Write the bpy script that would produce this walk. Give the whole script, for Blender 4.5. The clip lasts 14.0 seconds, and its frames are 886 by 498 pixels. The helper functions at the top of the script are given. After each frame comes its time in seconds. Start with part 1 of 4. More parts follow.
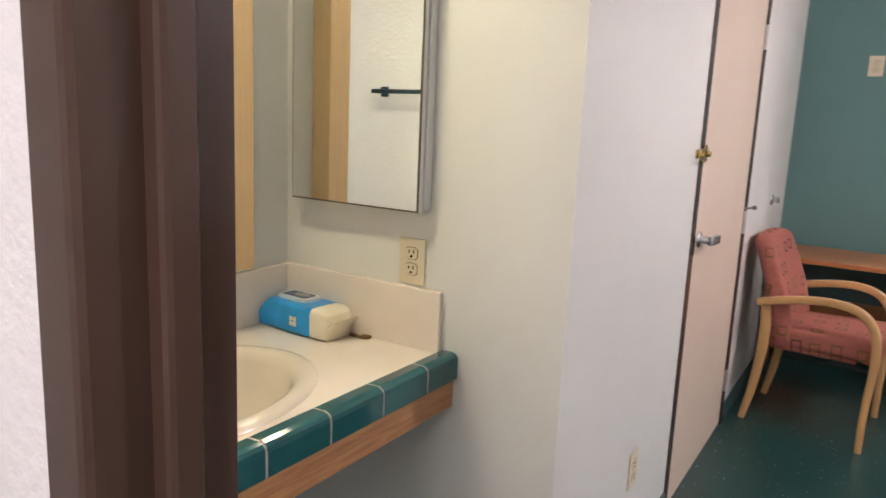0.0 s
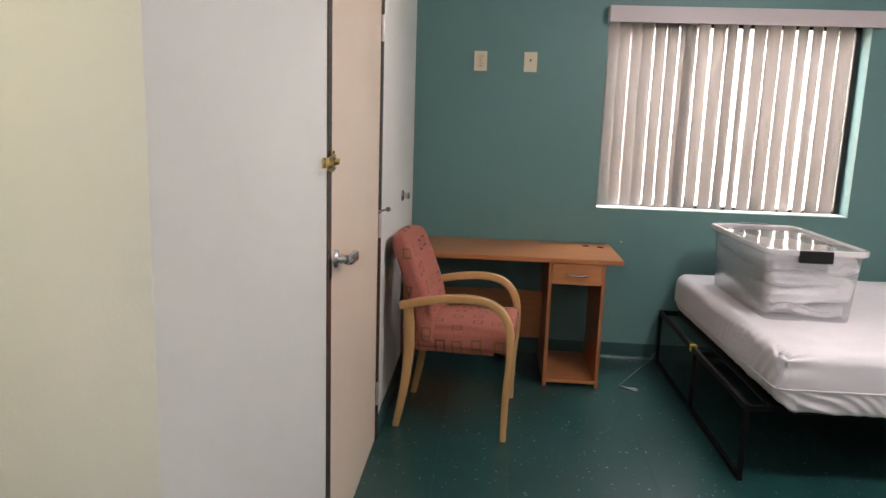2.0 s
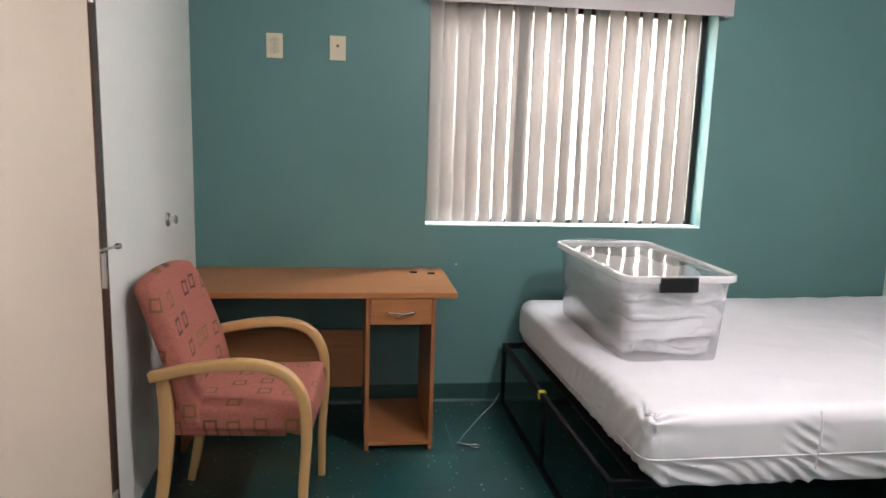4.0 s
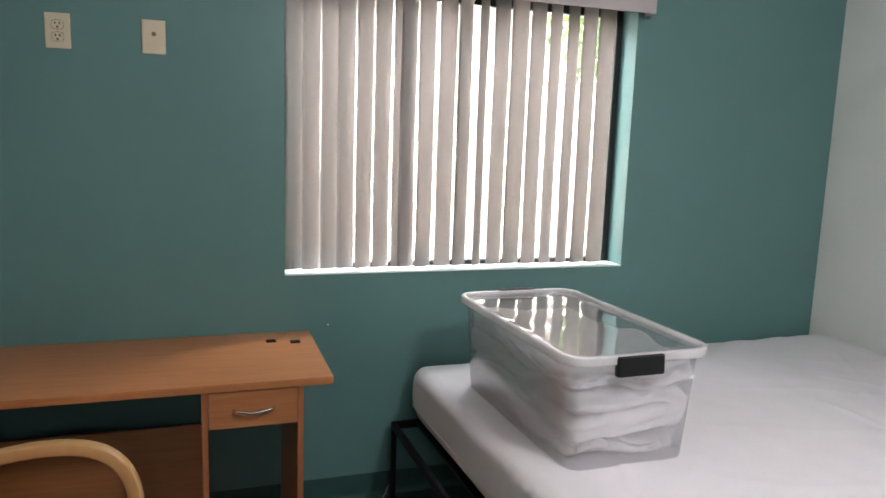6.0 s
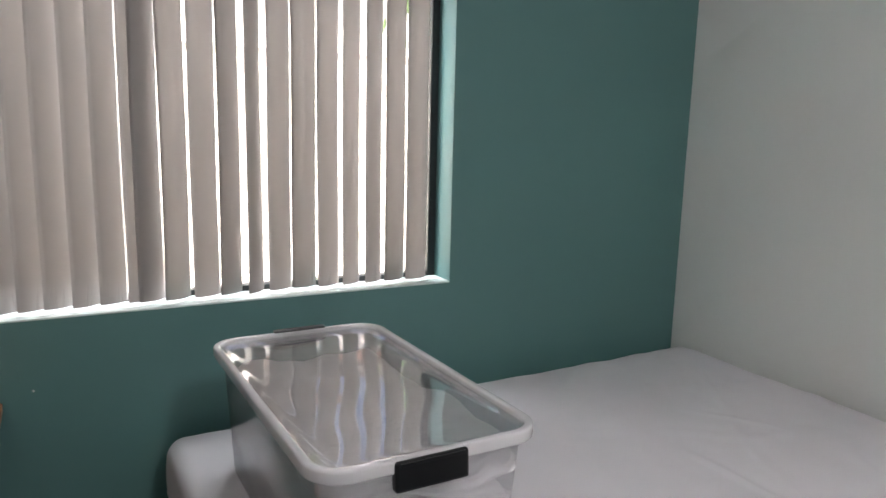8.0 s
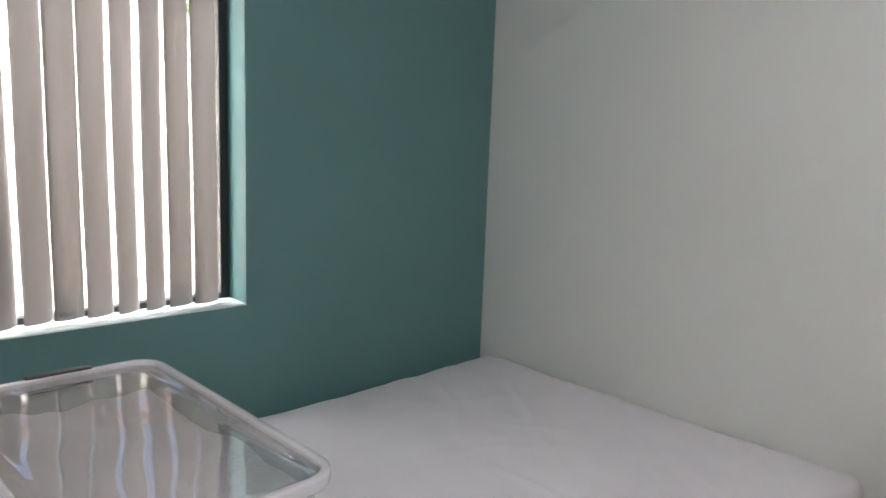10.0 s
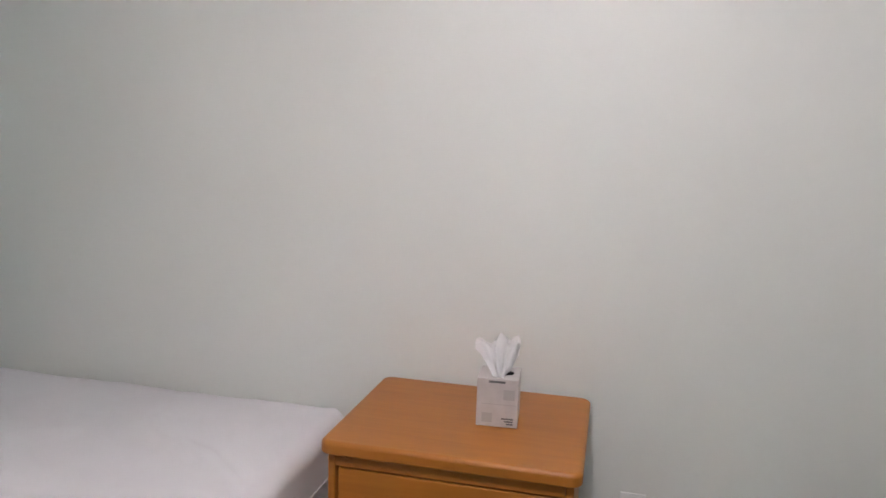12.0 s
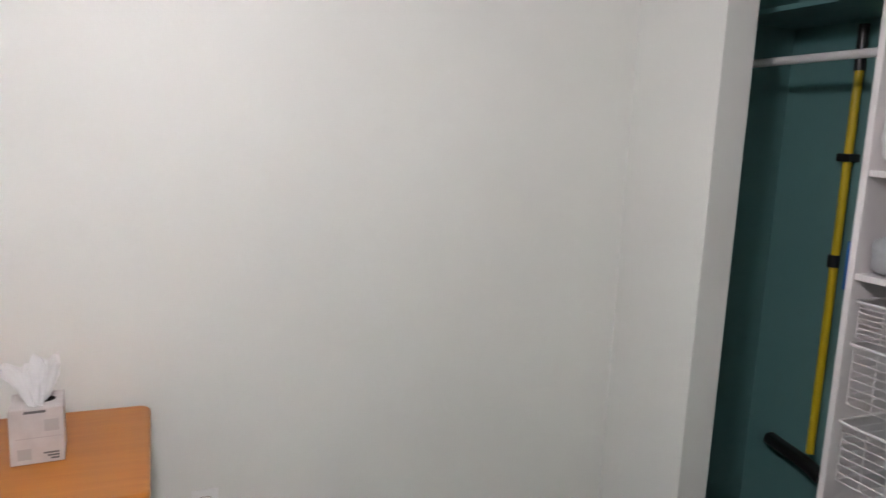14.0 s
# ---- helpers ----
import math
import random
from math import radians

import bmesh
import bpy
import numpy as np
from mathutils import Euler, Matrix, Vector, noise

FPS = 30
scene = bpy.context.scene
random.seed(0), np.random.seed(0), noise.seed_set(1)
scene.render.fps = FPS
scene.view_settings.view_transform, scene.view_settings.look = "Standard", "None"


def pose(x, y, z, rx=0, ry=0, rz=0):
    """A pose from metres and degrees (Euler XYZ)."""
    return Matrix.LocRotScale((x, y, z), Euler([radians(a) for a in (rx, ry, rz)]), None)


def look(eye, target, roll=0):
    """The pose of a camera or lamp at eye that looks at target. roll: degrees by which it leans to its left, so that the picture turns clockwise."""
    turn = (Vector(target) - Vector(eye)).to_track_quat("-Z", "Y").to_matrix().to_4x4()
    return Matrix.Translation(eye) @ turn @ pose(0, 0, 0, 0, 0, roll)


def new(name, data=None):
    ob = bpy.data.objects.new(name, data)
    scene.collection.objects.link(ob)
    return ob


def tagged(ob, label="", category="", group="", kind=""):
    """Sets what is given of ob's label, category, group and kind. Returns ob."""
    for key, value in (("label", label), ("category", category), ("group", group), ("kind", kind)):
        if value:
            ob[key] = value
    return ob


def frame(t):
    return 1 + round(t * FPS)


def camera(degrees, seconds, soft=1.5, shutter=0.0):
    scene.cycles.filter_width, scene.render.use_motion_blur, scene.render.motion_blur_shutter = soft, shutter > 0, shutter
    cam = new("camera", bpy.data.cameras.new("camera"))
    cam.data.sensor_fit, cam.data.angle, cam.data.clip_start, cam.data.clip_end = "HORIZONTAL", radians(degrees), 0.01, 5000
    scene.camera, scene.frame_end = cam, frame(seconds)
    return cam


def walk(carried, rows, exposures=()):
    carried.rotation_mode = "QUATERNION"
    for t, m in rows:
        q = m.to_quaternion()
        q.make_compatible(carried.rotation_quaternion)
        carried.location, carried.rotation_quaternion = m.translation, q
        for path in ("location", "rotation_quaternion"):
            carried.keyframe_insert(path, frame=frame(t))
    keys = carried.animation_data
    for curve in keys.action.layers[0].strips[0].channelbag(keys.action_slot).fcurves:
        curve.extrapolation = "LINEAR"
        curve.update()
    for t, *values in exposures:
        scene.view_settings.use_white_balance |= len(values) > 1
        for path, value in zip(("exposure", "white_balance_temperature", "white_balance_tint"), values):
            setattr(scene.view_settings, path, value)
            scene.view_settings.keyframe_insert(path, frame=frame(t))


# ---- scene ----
cam = camera(63.8, 14.0, shutter=0.2)
PATH = [
    (0, (-0.009, 0.094, 1.391), (-1.068, 1.752, 1.031), 2.5),
    (0.5, (-0.126, 0.149, 1.385), (-0.822, 1.99, 1.035), 2.2),
    (1, (-0.113, 0.291, 1.392), (-0.49, 2.223, 1.039), 2.1),
    (1.5, (-0.063, 0.43, 1.418), (-0.292, 2.384, 1.062), 1.8),
    (2, (-0.113, 0.56, 1.443), (-0.248, 2.523, 1.084), 1.9),
    (2.5, (-0.081, 0.721, 1.441), (-0.1, 2.688, 1.08), 1.9),
    (3, (0.028, 0.971, 1.438), (0.118, 2.938, 1.086), 1.7),
    (3.2, (0.058, 1.046, 1.436), (0.171, 3.012, 1.085), 1.7),
    (5.3, (0.156, 1.957, 1.464), (0.698, 3.858, 1.155), 1.9),
    (5.5, (0.164, 2.04, 1.472), (0.726, 3.935, 1.166), 1.9),
    (6, (0.219, 2.205, 1.475), (0.856, 4.076, 1.172), 1.9),
    (6.5, (0.447, 2.325, 1.469), (1.174, 4.164, 1.169), 1.8),
    (7, (0.591, 2.457, 1.467), (1.39, 4.265, 1.164), 1.8),
    (7.2, (0.638, 2.532, 1.48), (1.453, 4.33, 1.159), 1.6),
    (9.3, (0.870, 2.834, 1.501), (2.074, 4.401, 1.198), 2.2),
    (9.5, (0.878, 2.840, 1.500), (2.117, 4.382, 1.199), 2.2),
    (10, (0.890, 2.818, 1.510), (2.242, 4.258, 1.202), 2.1),
    (10.5, (0.857, 2.765, 1.492), (2.421, 3.977, 1.202), 2.0),
    (11, (0.884, 2.698, 1.475), (2.646, 3.603, 1.197), 1.7),
    (11.5, (0.927, 2.605, 1.477), (2.8, 3.247, 1.191), 1.8),
    (12, (0.964, 2.555, 1.469), (2.89, 3.01, 1.181), 1.9),
    (12.5, (0.988, 2.549, 1.473), (2.946, 2.83, 1.18), 1.8),
    (13, (1.032, 2.575, 1.484), (3.009, 2.592, 1.184), 1.9),
    (13.5, (1.045, 2.593, 1.499), (2.991, 2.249, 1.189), 2.0),
    (13.8, (1.028, 2.583, 1.504), (2.902, 1.959, 1.188), 2.1),
    (14, (1.006, 2.562, 1.518), (2.831, 1.81, 1.197), 2.5),
]
EXPOSURE = [(0, 3.38, 6800, 22), (0.5, 3.48, 6800, 22), (1, 3.28, 6950, 19), (2, 3.1, 6850, 15), (3, 3.35, 6600, 12), (6.5, 2.76, 6450, 9), (9.5, 2.22, 6350, 9),
            (10.5, 2.88, 6400, 10), (11, 3.0, 6480, 12), (11.5, 2.96, 6550, 13), (12.5, 2.73, 6550, 14), (13, 2.75, 6550, 14), (13.5, 2.86, 6550, 14), (14, 3.1, 6550, 13)]
walk(cam, [(t, look(eye, target, roll)) for t, eye, target, roll in PATH], EXPOSURE)


# ---- light ----
world = bpy.data.worlds.new("sky")
scene.world = world
world.use_nodes = True
sky = world.node_tree.nodes.new("ShaderNodeTexSky")
sky.sky_type, sky.sun_disc = "NISHITA", False
sky.air_density, sky.dust_density, sky.ozone_density = 0.25, 9.0, 0.0
sky.sun_elevation, sky.sun_rotation = radians(48), radians(200)
world.node_tree.links.new(sky.outputs[0], world.node_tree.nodes["Background"].inputs[0])
world.node_tree.nodes["Background"].inputs[1].default_value = 0.135


def lamp(name, kind, m, energy, colour, **more):
    data = bpy.data.lights.new(name, kind)
    data.energy, data.color = energy, colour
    for key, value in more.items():
        if key == "size":
            data.size = value
        elif key == "size_y":
            data.shape = "RECTANGLE"
            data.size_y = value
        elif key == "disk":
            data.shape, data.size = "DISK", value
        elif key == "radius":
            data.shadow_soft_size = value
        elif key == "angle":
            data.angle = value
    ob = new(name, data)
    ob.matrix_world = m
    return ob


lamp("sun", "SUN", look((-3, -8, 9.5), (0, 0, 0)), 4.6, (1.0, 0.95, 0.88), angle=radians(0.5))
lamp("room_lamp", "POINT", pose(1.40, 2.68, 2.29), 8.2, (1.0, 0.95, 0.985), radius=0.11)
lamp("vanity_lamp", "AREA", look((-1.30, 0.95, 2.06), (-1.0, 1.0, 1.0)), 0.95, (0.96, 0.93, 0.64), size=0.10, size_y=0.5)
# added fill, out of sight above the window, standing for open sky light
lamp("sky_fill", "AREA", look((1.30, 5.80, 2.85), (1.25, 4.55, 1.0)), 38.0, (0.96, 0.97, 1.0), size=2.6, size_y=1.0)
lamp("corridor_lamp", "AREA", pose(0.1, -0.65, 2.40), 3.2, (1.0, 0.95, 0.95), disk=0.3)

# ---- materials ----


def material(name, colour, rough=0.5, metal=0.0, vary=0.06, scale=3.0, bump=0.0, bump_scale=200.0, spec=0.5, coord="Object"):
    """A painted or plain surface: base colour with cloudy variation and a fine relief."""
    m = bpy.data.materials.new(name)
    m.use_nodes = True
    t = m.node_tree
    b = t.nodes["Principled BSDF"]
    b.inputs["Roughness"].default_value = rough
    b.inputs["Metallic"].default_value = metal
    b.inputs["Specular IOR Level"].default_value = spec
    if coord == "World":
        tc, coord = t.nodes.new("ShaderNodeNewGeometry"), "Position"
    else:
        tc = t.nodes.new("ShaderNodeTexCoord")
    n = t.nodes.new("ShaderNodeTexNoise")
    n.inputs["Scale"].default_value, n.inputs["Detail"].default_value = scale, 5
    t.links.new(tc.outputs[coord], n.inputs["Vector"])
    r = t.nodes.new("ShaderNodeValToRGB")
    r.color_ramp.elements[0].position, r.color_ramp.elements[1].position = 0.3, 0.7
    r.color_ramp.elements[0].color = (*[c * (1 - vary) for c in colour], 1)
    r.color_ramp.elements[1].color = (*[min(1, c * (1 + vary)) for c in colour], 1)
    t.links.new(n.outputs["Fac"], r.inputs["Fac"])
    t.links.new(r.outputs["Color"], b.inputs["Base Color"])
    if bump:
        f = t.nodes.new("ShaderNodeTexNoise")
        f.inputs["Scale"].default_value, f.inputs["Detail"].default_value = bump_scale, 3
        t.links.new(tc.outputs[coord], f.inputs["Vector"])
        u = t.nodes.new("ShaderNodeBump")
        u.inputs["Strength"].default_value, u.inputs["Distance"].default_value = bump, 0.002
        t.links.new(f.outputs["Fac"], u.inputs["Height"])
        t.links.new(u.outputs["Normal"], b.inputs["Normal"])
    return m


def wood(name, light, dark, rough=0.35, axis=0, scale=9.0, coat=0.0, contrast=1.0):
    """Wood with grain drawn out along one axis."""
    m = bpy.data.materials.new(name)
    m.use_nodes = True
    t = m.node_tree
    b = t.nodes["Principled BSDF"]
    b.inputs["Roughness"].default_value = rough
    b.inputs["Coat Weight"].default_value = coat
    b.inputs["Coat Roughness"].default_value = 0.2
    tc = t.nodes.new("ShaderNodeTexCoord")
    mp = t.nodes.new("ShaderNodeMapping")
    mp.inputs["Scale"].default_value = [1.0 if i == axis else 14.0 for i in range(3)]
    t.links.new(tc.outputs["Object"], mp.inputs["Vector"])
    n = t.nodes.new("ShaderNodeTexNoise")
    n.inputs["Scale"].default_value, n.inputs["Detail"].default_value, n.inputs["Distortion"].default_value = scale, 6, 0.6
    t.links.new(mp.outputs["Vector"], n.inputs["Vector"])
    r = t.nodes.new("ShaderNodeValToRGB")
    r.color_ramp.elements[0].position, r.color_ramp.elements[1].position = 0.5 - 0.22 / contrast, 0.5 + 0.22 / contrast
    r.color_ramp.elements[0].color, r.color_ramp.elements[1].color = (*dark, 1), (*light, 1)
    t.links.new(n.outputs["Fac"], r.inputs["Fac"])
    t.links.new(r.outputs["Color"], b.inputs["Base Color"])
    u = t.nodes.new("ShaderNodeBump")
    u.inputs["Strength"].default_value, u.inputs["Distance"].default_value = 0.12, 0.001
    t.links.new(n.outputs["Fac"], u.inputs["Height"])
    t.links.new(u.outputs["Normal"], b.inputs["Normal"])
    return m


def floor_material():
    """Dark green vinyl tile: mottled, with pale chips scattered through it."""
    m = material("vinyl_tile", (0.010, 0.060, 0.056), 0.22, vary=0.0, spec=0.8)
    t = m.node_tree
    b = t.nodes["Principled BSDF"]
    geo = t.nodes.new("ShaderNodeNewGeometry")
    info = t.nodes.new("ShaderNodeObjectInfo")
    n = t.nodes.new("ShaderNodeTexNoise")
    n.inputs["Scale"].default_value, n.inputs["Detail"].default_value = 9, 3
    t.links.new(geo.outputs["Position"], n.inputs["Vector"])
    r = t.nodes.new("ShaderNodeValToRGB")
    r.color_ramp.elements[0].position, r.color_ramp.elements[1].position = 0.3, 0.75
    r.color_ramp.elements[0].color, r.color_ramp.elements[1].color = (0.009, 0.052, 0.049, 1), (0.012, 0.064, 0.060, 1)
    t.links.new(n.outputs["Fac"], r.inputs["Fac"])
    hue = t.nodes.new("ShaderNodeHueSaturation")
    mr = t.nodes.new("ShaderNodeMapRange")
    mr.inputs["To Min"].default_value, mr.inputs["To Max"].default_value = 0.95, 1.05
    t.links.new(info.outputs["Random"], mr.inputs["Value"])
    t.links.new(mr.outputs["Result"], hue.inputs["Value"])
    t.links.new(r.outputs["Color"], hue.inputs["Color"])
    # pale chips, stretched and of uneven size
    warp = t.nodes.new("ShaderNodeTexNoise")
    warp.inputs["Scale"].default_value = 60
    t.links.new(geo.outputs["Position"], warp.inputs["Vector"])
    add = t.nodes.new("ShaderNodeVectorMath")
    add.operation = "MULTIPLY_ADD"
    add.inputs[1].default_value = (0.03, 0.03, 0.0)
    t.links.new(warp.outputs["Color"], add.inputs[0])
    t.links.new(geo.outputs["Position"], add.inputs[2])
    v = t.nodes.new("ShaderNodeTexVoronoi")
    v.inputs["Scale"].default_value = 36
    t.links.new(add.outputs["Vector"], v.inputs["Vector"])
    lt = t.nodes.new("ShaderNodeMath")
    lt.operation = "LESS_THAN"
    lt.inputs[1].default_value = 0.135
    t.links.new(v.outputs["Distance"], lt.inputs[0])
    sep = t.nodes.new("ShaderNodeSeparateColor")
    t.links.new(v.outputs["Color"], sep.inputs["Color"])
    gt = t.nodes.new("ShaderNodeMath")
    gt.operation = "GREATER_THAN"
    gt.inputs[1].default_value = 0.5
    t.links.new(sep.outputs["Red"], gt.inputs[0])
    mul = t.nodes.new("ShaderNodeMath")
    mul.operation = "MULTIPLY"
    t.links.new(lt.outputs[0], mul.inputs[0])
    t.links.new(gt.outputs[0], mul.inputs[1])
    half = t.nodes.new("ShaderNodeMath")
    half.operation = "MULTIPLY"
    half.inputs[1].default_value = 0.9
    t.links.new(mul.outputs[0], half.inputs[0])
    mix = t.nodes.new("ShaderNodeMix")
    mix.data_type = "RGBA"
    t.links.new(half.outputs[0], mix.inputs["Factor"])
    t.links.new(hue.outputs["Color"], mix.inputs["A"])
    mix.inputs["B"].default_value = (0.40, 0.54, 0.50, 1)
    t.links.new(mix.outputs["Result"], b.inputs["Base Color"])
    rr = t.nodes.new("ShaderNodeMapRange")
    rr.inputs["To Min"].default_value, rr.inputs["To Max"].default_value = 0.26, 0.32
    t.links.new(n.outputs["Fac"], rr.inputs["Value"])
    t.links.new(rr.outputs["Result"], b.inputs["Roughness"])
    return m


def fabric_material(name, first, second):
    """Salmon upholstery with a woven pattern of small squares."""
    m = material(name, (0.40, 0.140, 0.108), 0.9, vary=0.14, scale=120, bump=0.5, bump_scale=900, spec=0.15)
    t = m.node_tree
    b = t.nodes["Principled BSDF"]
    base = b.inputs["Base Color"].links[0].from_socket
    tc = t.nodes.new("ShaderNodeTexCoord")
    v = t.nodes.new("ShaderNodeTexVoronoi")
    v.distance, v.voronoi_dimensions = "CHEBYCHEV", "2D"
    v.inputs["Scale"].default_value, v.inputs["Randomness"].default_value = 11.0, 0.38
    dots = []
    for axis in (first, second):
        d = t.nodes.new("ShaderNodeVectorMath")
        d.operation = "DOT_PRODUCT"
        d.inputs[1].default_value = axis
        t.links.new(tc.outputs["Object"], d.inputs[0])
        dots.append(d)
    flat = t.nodes.new("ShaderNodeCombineXYZ")
    t.links.new(dots[0].outputs["Value"], flat.inputs["X"])
    t.links.new(dots[1].outputs["Value"], flat.inputs["Y"])
    t.links.new(flat.outputs[0], v.inputs["Vector"])
    ring = t.nodes.new("ShaderNodeValToRGB")
    ring.color_ramp.interpolation = "CONSTANT"
    e = ring.color_ramp.elements
    e[0].position, e[0].color = 0.0, (0, 0, 0, 1)
    e[1].position, e[1].color = 0.17, (0.95, 0.95, 0.95, 1)
    for p, c in ((0.265, 0.0),):
        x = e.new(p)
        x.color = (c, c, c, 1)
    t.links.new(v.outputs["Distance"], ring.inputs["Fac"])
    sep = t.nodes.new("ShaderNodeSeparateColor")
    t.links.new(v.outputs["Color"], sep.inputs["Color"])
    gt = t.nodes.new("ShaderNodeMath")
    gt.operation = "GREATER_THAN"
    gt.inputs[1].default_value = 0.28
    t.links.new(sep.outputs["Green"], gt.inputs[0])
    mul = t.nodes.new("ShaderNodeMath")
    mul.operation = "MULTIPLY"
    t.links.new(ring.outputs["Color"], mul.inputs[0])
    t.links.new(gt.outputs[0], mul.inputs[1])
    tint = t.nodes.new("ShaderNodeValToRGB")
    tint.color_ramp.elements[0].color, tint.color_ramp.elements[1].color = (0.10, 0.040, 0.045, 1), (0.26, 0.15, 0.05, 1)
    t.links.new(sep.outputs["Blue"], tint.inputs["Fac"])
    mix = t.nodes.new("ShaderNodeMix")
    mix.data_type = "RGBA"
    t.links.new(mul.outputs[0], mix.inputs["Factor"])
    t.links.new(base, mix.inputs["A"])
    t.links.new(tint.outputs["Color"], mix.inputs["B"])
    t.links.new(mix.outputs["Result"], b.inputs["Base Color"])
    return m


def clear_plastic(name, colour, through_share, rough, tint=0.96, gloss=(0.055, 2.8)):
    """Thin plastic: part of the light passes straight, the rest scatters, with a gloss on top."""
    m = bpy.data.materials.new(name)
    m.use_nodes = True
    t = m.node_tree
    t.nodes.remove(t.nodes["Principled BSDF"])
    out = t.nodes["Material Output"]
    tr = t.nodes.new("ShaderNodeBsdfTransparent")
    tr.inputs["Color"].default_value = (tint, tint, tint + 0.01, 1)
    df = t.nodes.new("ShaderNodeBsdfDiffuse")
    tl = t.nodes.new("ShaderNodeBsdfTranslucent")
    df.inputs["Color"].default_value = tl.inputs["Color"].default_value = (*colour, 1)
    gl = t.nodes.new("ShaderNodeBsdfGlossy")
    gl.inputs["Roughness"].default_value = rough
    lw = t.nodes.new("ShaderNodeLayerWeight")
    pw = t.nodes.new("ShaderNodeMath")
    pw.operation = "POWER"
    pw.inputs[1].default_value = gloss[1]
    t.links.new(lw.outputs["Facing"], pw.inputs[0])
    fr = t.nodes.new("ShaderNodeMapRange")
    fr.inputs["To Min"].default_value, fr.inputs["To Max"].default_value = gloss[0], 0.90
    t.links.new(pw.outputs[0], fr.inputs["Value"])
    a, c, d = (t.nodes.new("ShaderNodeMixShader") for _ in range(3))
    t.links.new(df.outputs[0], a.inputs[1])
    t.links.new(tl.outputs[0], a.inputs[2])
    a.inputs[0].default_value = 0.3
    c.inputs[0].default_value = through_share
    t.links.new(a.outputs[0], c.inputs[1])
    t.links.new(tr.outputs[0], c.inputs[2])
    t.links.new(fr.outputs[0], d.inputs[0])
    t.links.new(c.outputs[0], d.inputs[1])
    t.links.new(gl.outputs[0], d.inputs[2])
    t.links.new(d.outputs[0], out.inputs["Surface"])
    return m


def slat_material():
    """Semi-gloss vinyl vane."""
    m = bpy.data.materials.new("blind_vinyl")
    m.use_nodes = True
    t = m.node_tree
    b = t.nodes["Principled BSDF"]
    b.inputs["Roughness"].default_value, b.inputs["Specular IOR Level"].default_value = 0.42, 0.45
    info = t.nodes.new("ShaderNodeObjectInfo")
    r = t.nodes.new("ShaderNodeValToRGB")
    r.color_ramp.elements[0].color, r.color_ramp.elements[1].color = (0.335, 0.313, 0.296, 1), (0.375, 0.351, 0.332, 1)
    t.links.new(info.outputs["Random"], r.inputs["Fac"])
    t.links.new(r.outputs["Color"], b.inputs["Base Color"])
    return m


WHITE = material("white_wall_paint", (0.72, 0.73, 0.70), 0.55, vary=0.025, scale=1.6, bump=0.25, bump_scale=160, coord="World")
TEXTURED = material("textured_white_wall", (0.78, 0.78, 0.77), 0.6, vary=0.02, scale=3, bump=1.0, bump_scale=70)
TEAL = material("teal_wall_paint", (0.108, 0.230, 0.224), 0.5, vary=0.04, scale=1.5, bump=0.25, bump_scale=160)
CEILING = material("ceiling_paint", (0.78, 0.78, 0.76), 0.9, vary=0.02, bump=0.4, bump_scale=90)
COVE = material("vinyl_cove_base", (0.030, 0.085, 0.080), 0.35, vary=0.10, scale=8)
VINYL = floor_material()
GROUT = material("floor_bed", (0.006, 0.022, 0.020), 0.7, vary=0.1)
BROWN = material("brown_enamel", (0.070, 0.039, 0.030), 0.26, vary=0.10, scale=6, bump=0.12, bump_scale=90, spec=0.38)
DOORPAINT = material("cream_door_paint", (0.72, 0.59, 0.48), 0.42, vary=0.03, scale=2, bump=0.15, bump_scale=140)
CHROME = material("satin_chrome", (0.62, 0.62, 0.63), 0.22, 1.0, vary=0.04, scale=30)
BRASS = material("polished_brass", (0.72, 0.52, 0.20), 0.22, 1.0, vary=0.06, scale=40)
STEEL = material("hinge_steel", (0.60, 0.57, 0.55), 0.38, 1.0, vary=0.08, scale=60)
BLACKMETAL = material("black_powder_coat", (0.005, 0.005, 0.006), 0.5, vary=0.15, scale=20, bump=0.2, bump_scale=400, spec=0.16)
BLACKALU = material("black_aluminium", (0.010, 0.010, 0.011), 0.4, vary=0.1)
BLACKPLASTIC = material("black_plastic", (0.005, 0.005, 0.006), 0.34, vary=0.1)
IVORY = material("ivory_plastic", (0.70, 0.62, 0.46), 0.35, vary=0.02)
WHITEPLASTIC = material("white_plastic", (0.78, 0.78, 0.78), 0.35, vary=0.02)
SLOT = material("dark_slot", (0.008, 0.007, 0.006), 0.9, spec=0.08)
VALANCE = material("valance_vinyl", (0.50, 0.45, 0.45), 0.45, vary=0.03)
SLAT = slat_material()
# sill: pale colour stands for daylight on the wall's teal paint
SUNLIT_SILL = material("sunlit_sill", (0.74, 0.84, 0.81), 0.35, vary=0.04, scale=10, bump=0.2, bump_scale=120)
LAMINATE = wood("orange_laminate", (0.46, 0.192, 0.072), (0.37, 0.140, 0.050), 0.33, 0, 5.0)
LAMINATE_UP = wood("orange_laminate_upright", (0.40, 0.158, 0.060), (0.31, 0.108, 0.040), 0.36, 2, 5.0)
MAPLE = wood("maple", (0.60, 0.36, 0.15), (0.55, 0.32, 0.125), 0.35, 2, 4.0, 0.2, 0.7)
HONEY = wood("honey_oak", (0.42, 0.152, 0.020), (0.35, 0.120, 0.015), 0.42, 1, 3.0, 0.04, 0.9)
OAK = wood("oak_apron", (0.52, 0.26, 0.115), (0.36, 0.155, 0.060), 0.42, 1, 7.0, 0.0, 1.5)
TANWOOD = wood("blond_frame", (0.76, 0.53, 0.30), (0.71, 0.48, 0.26), 0.45, 2, 5.0)
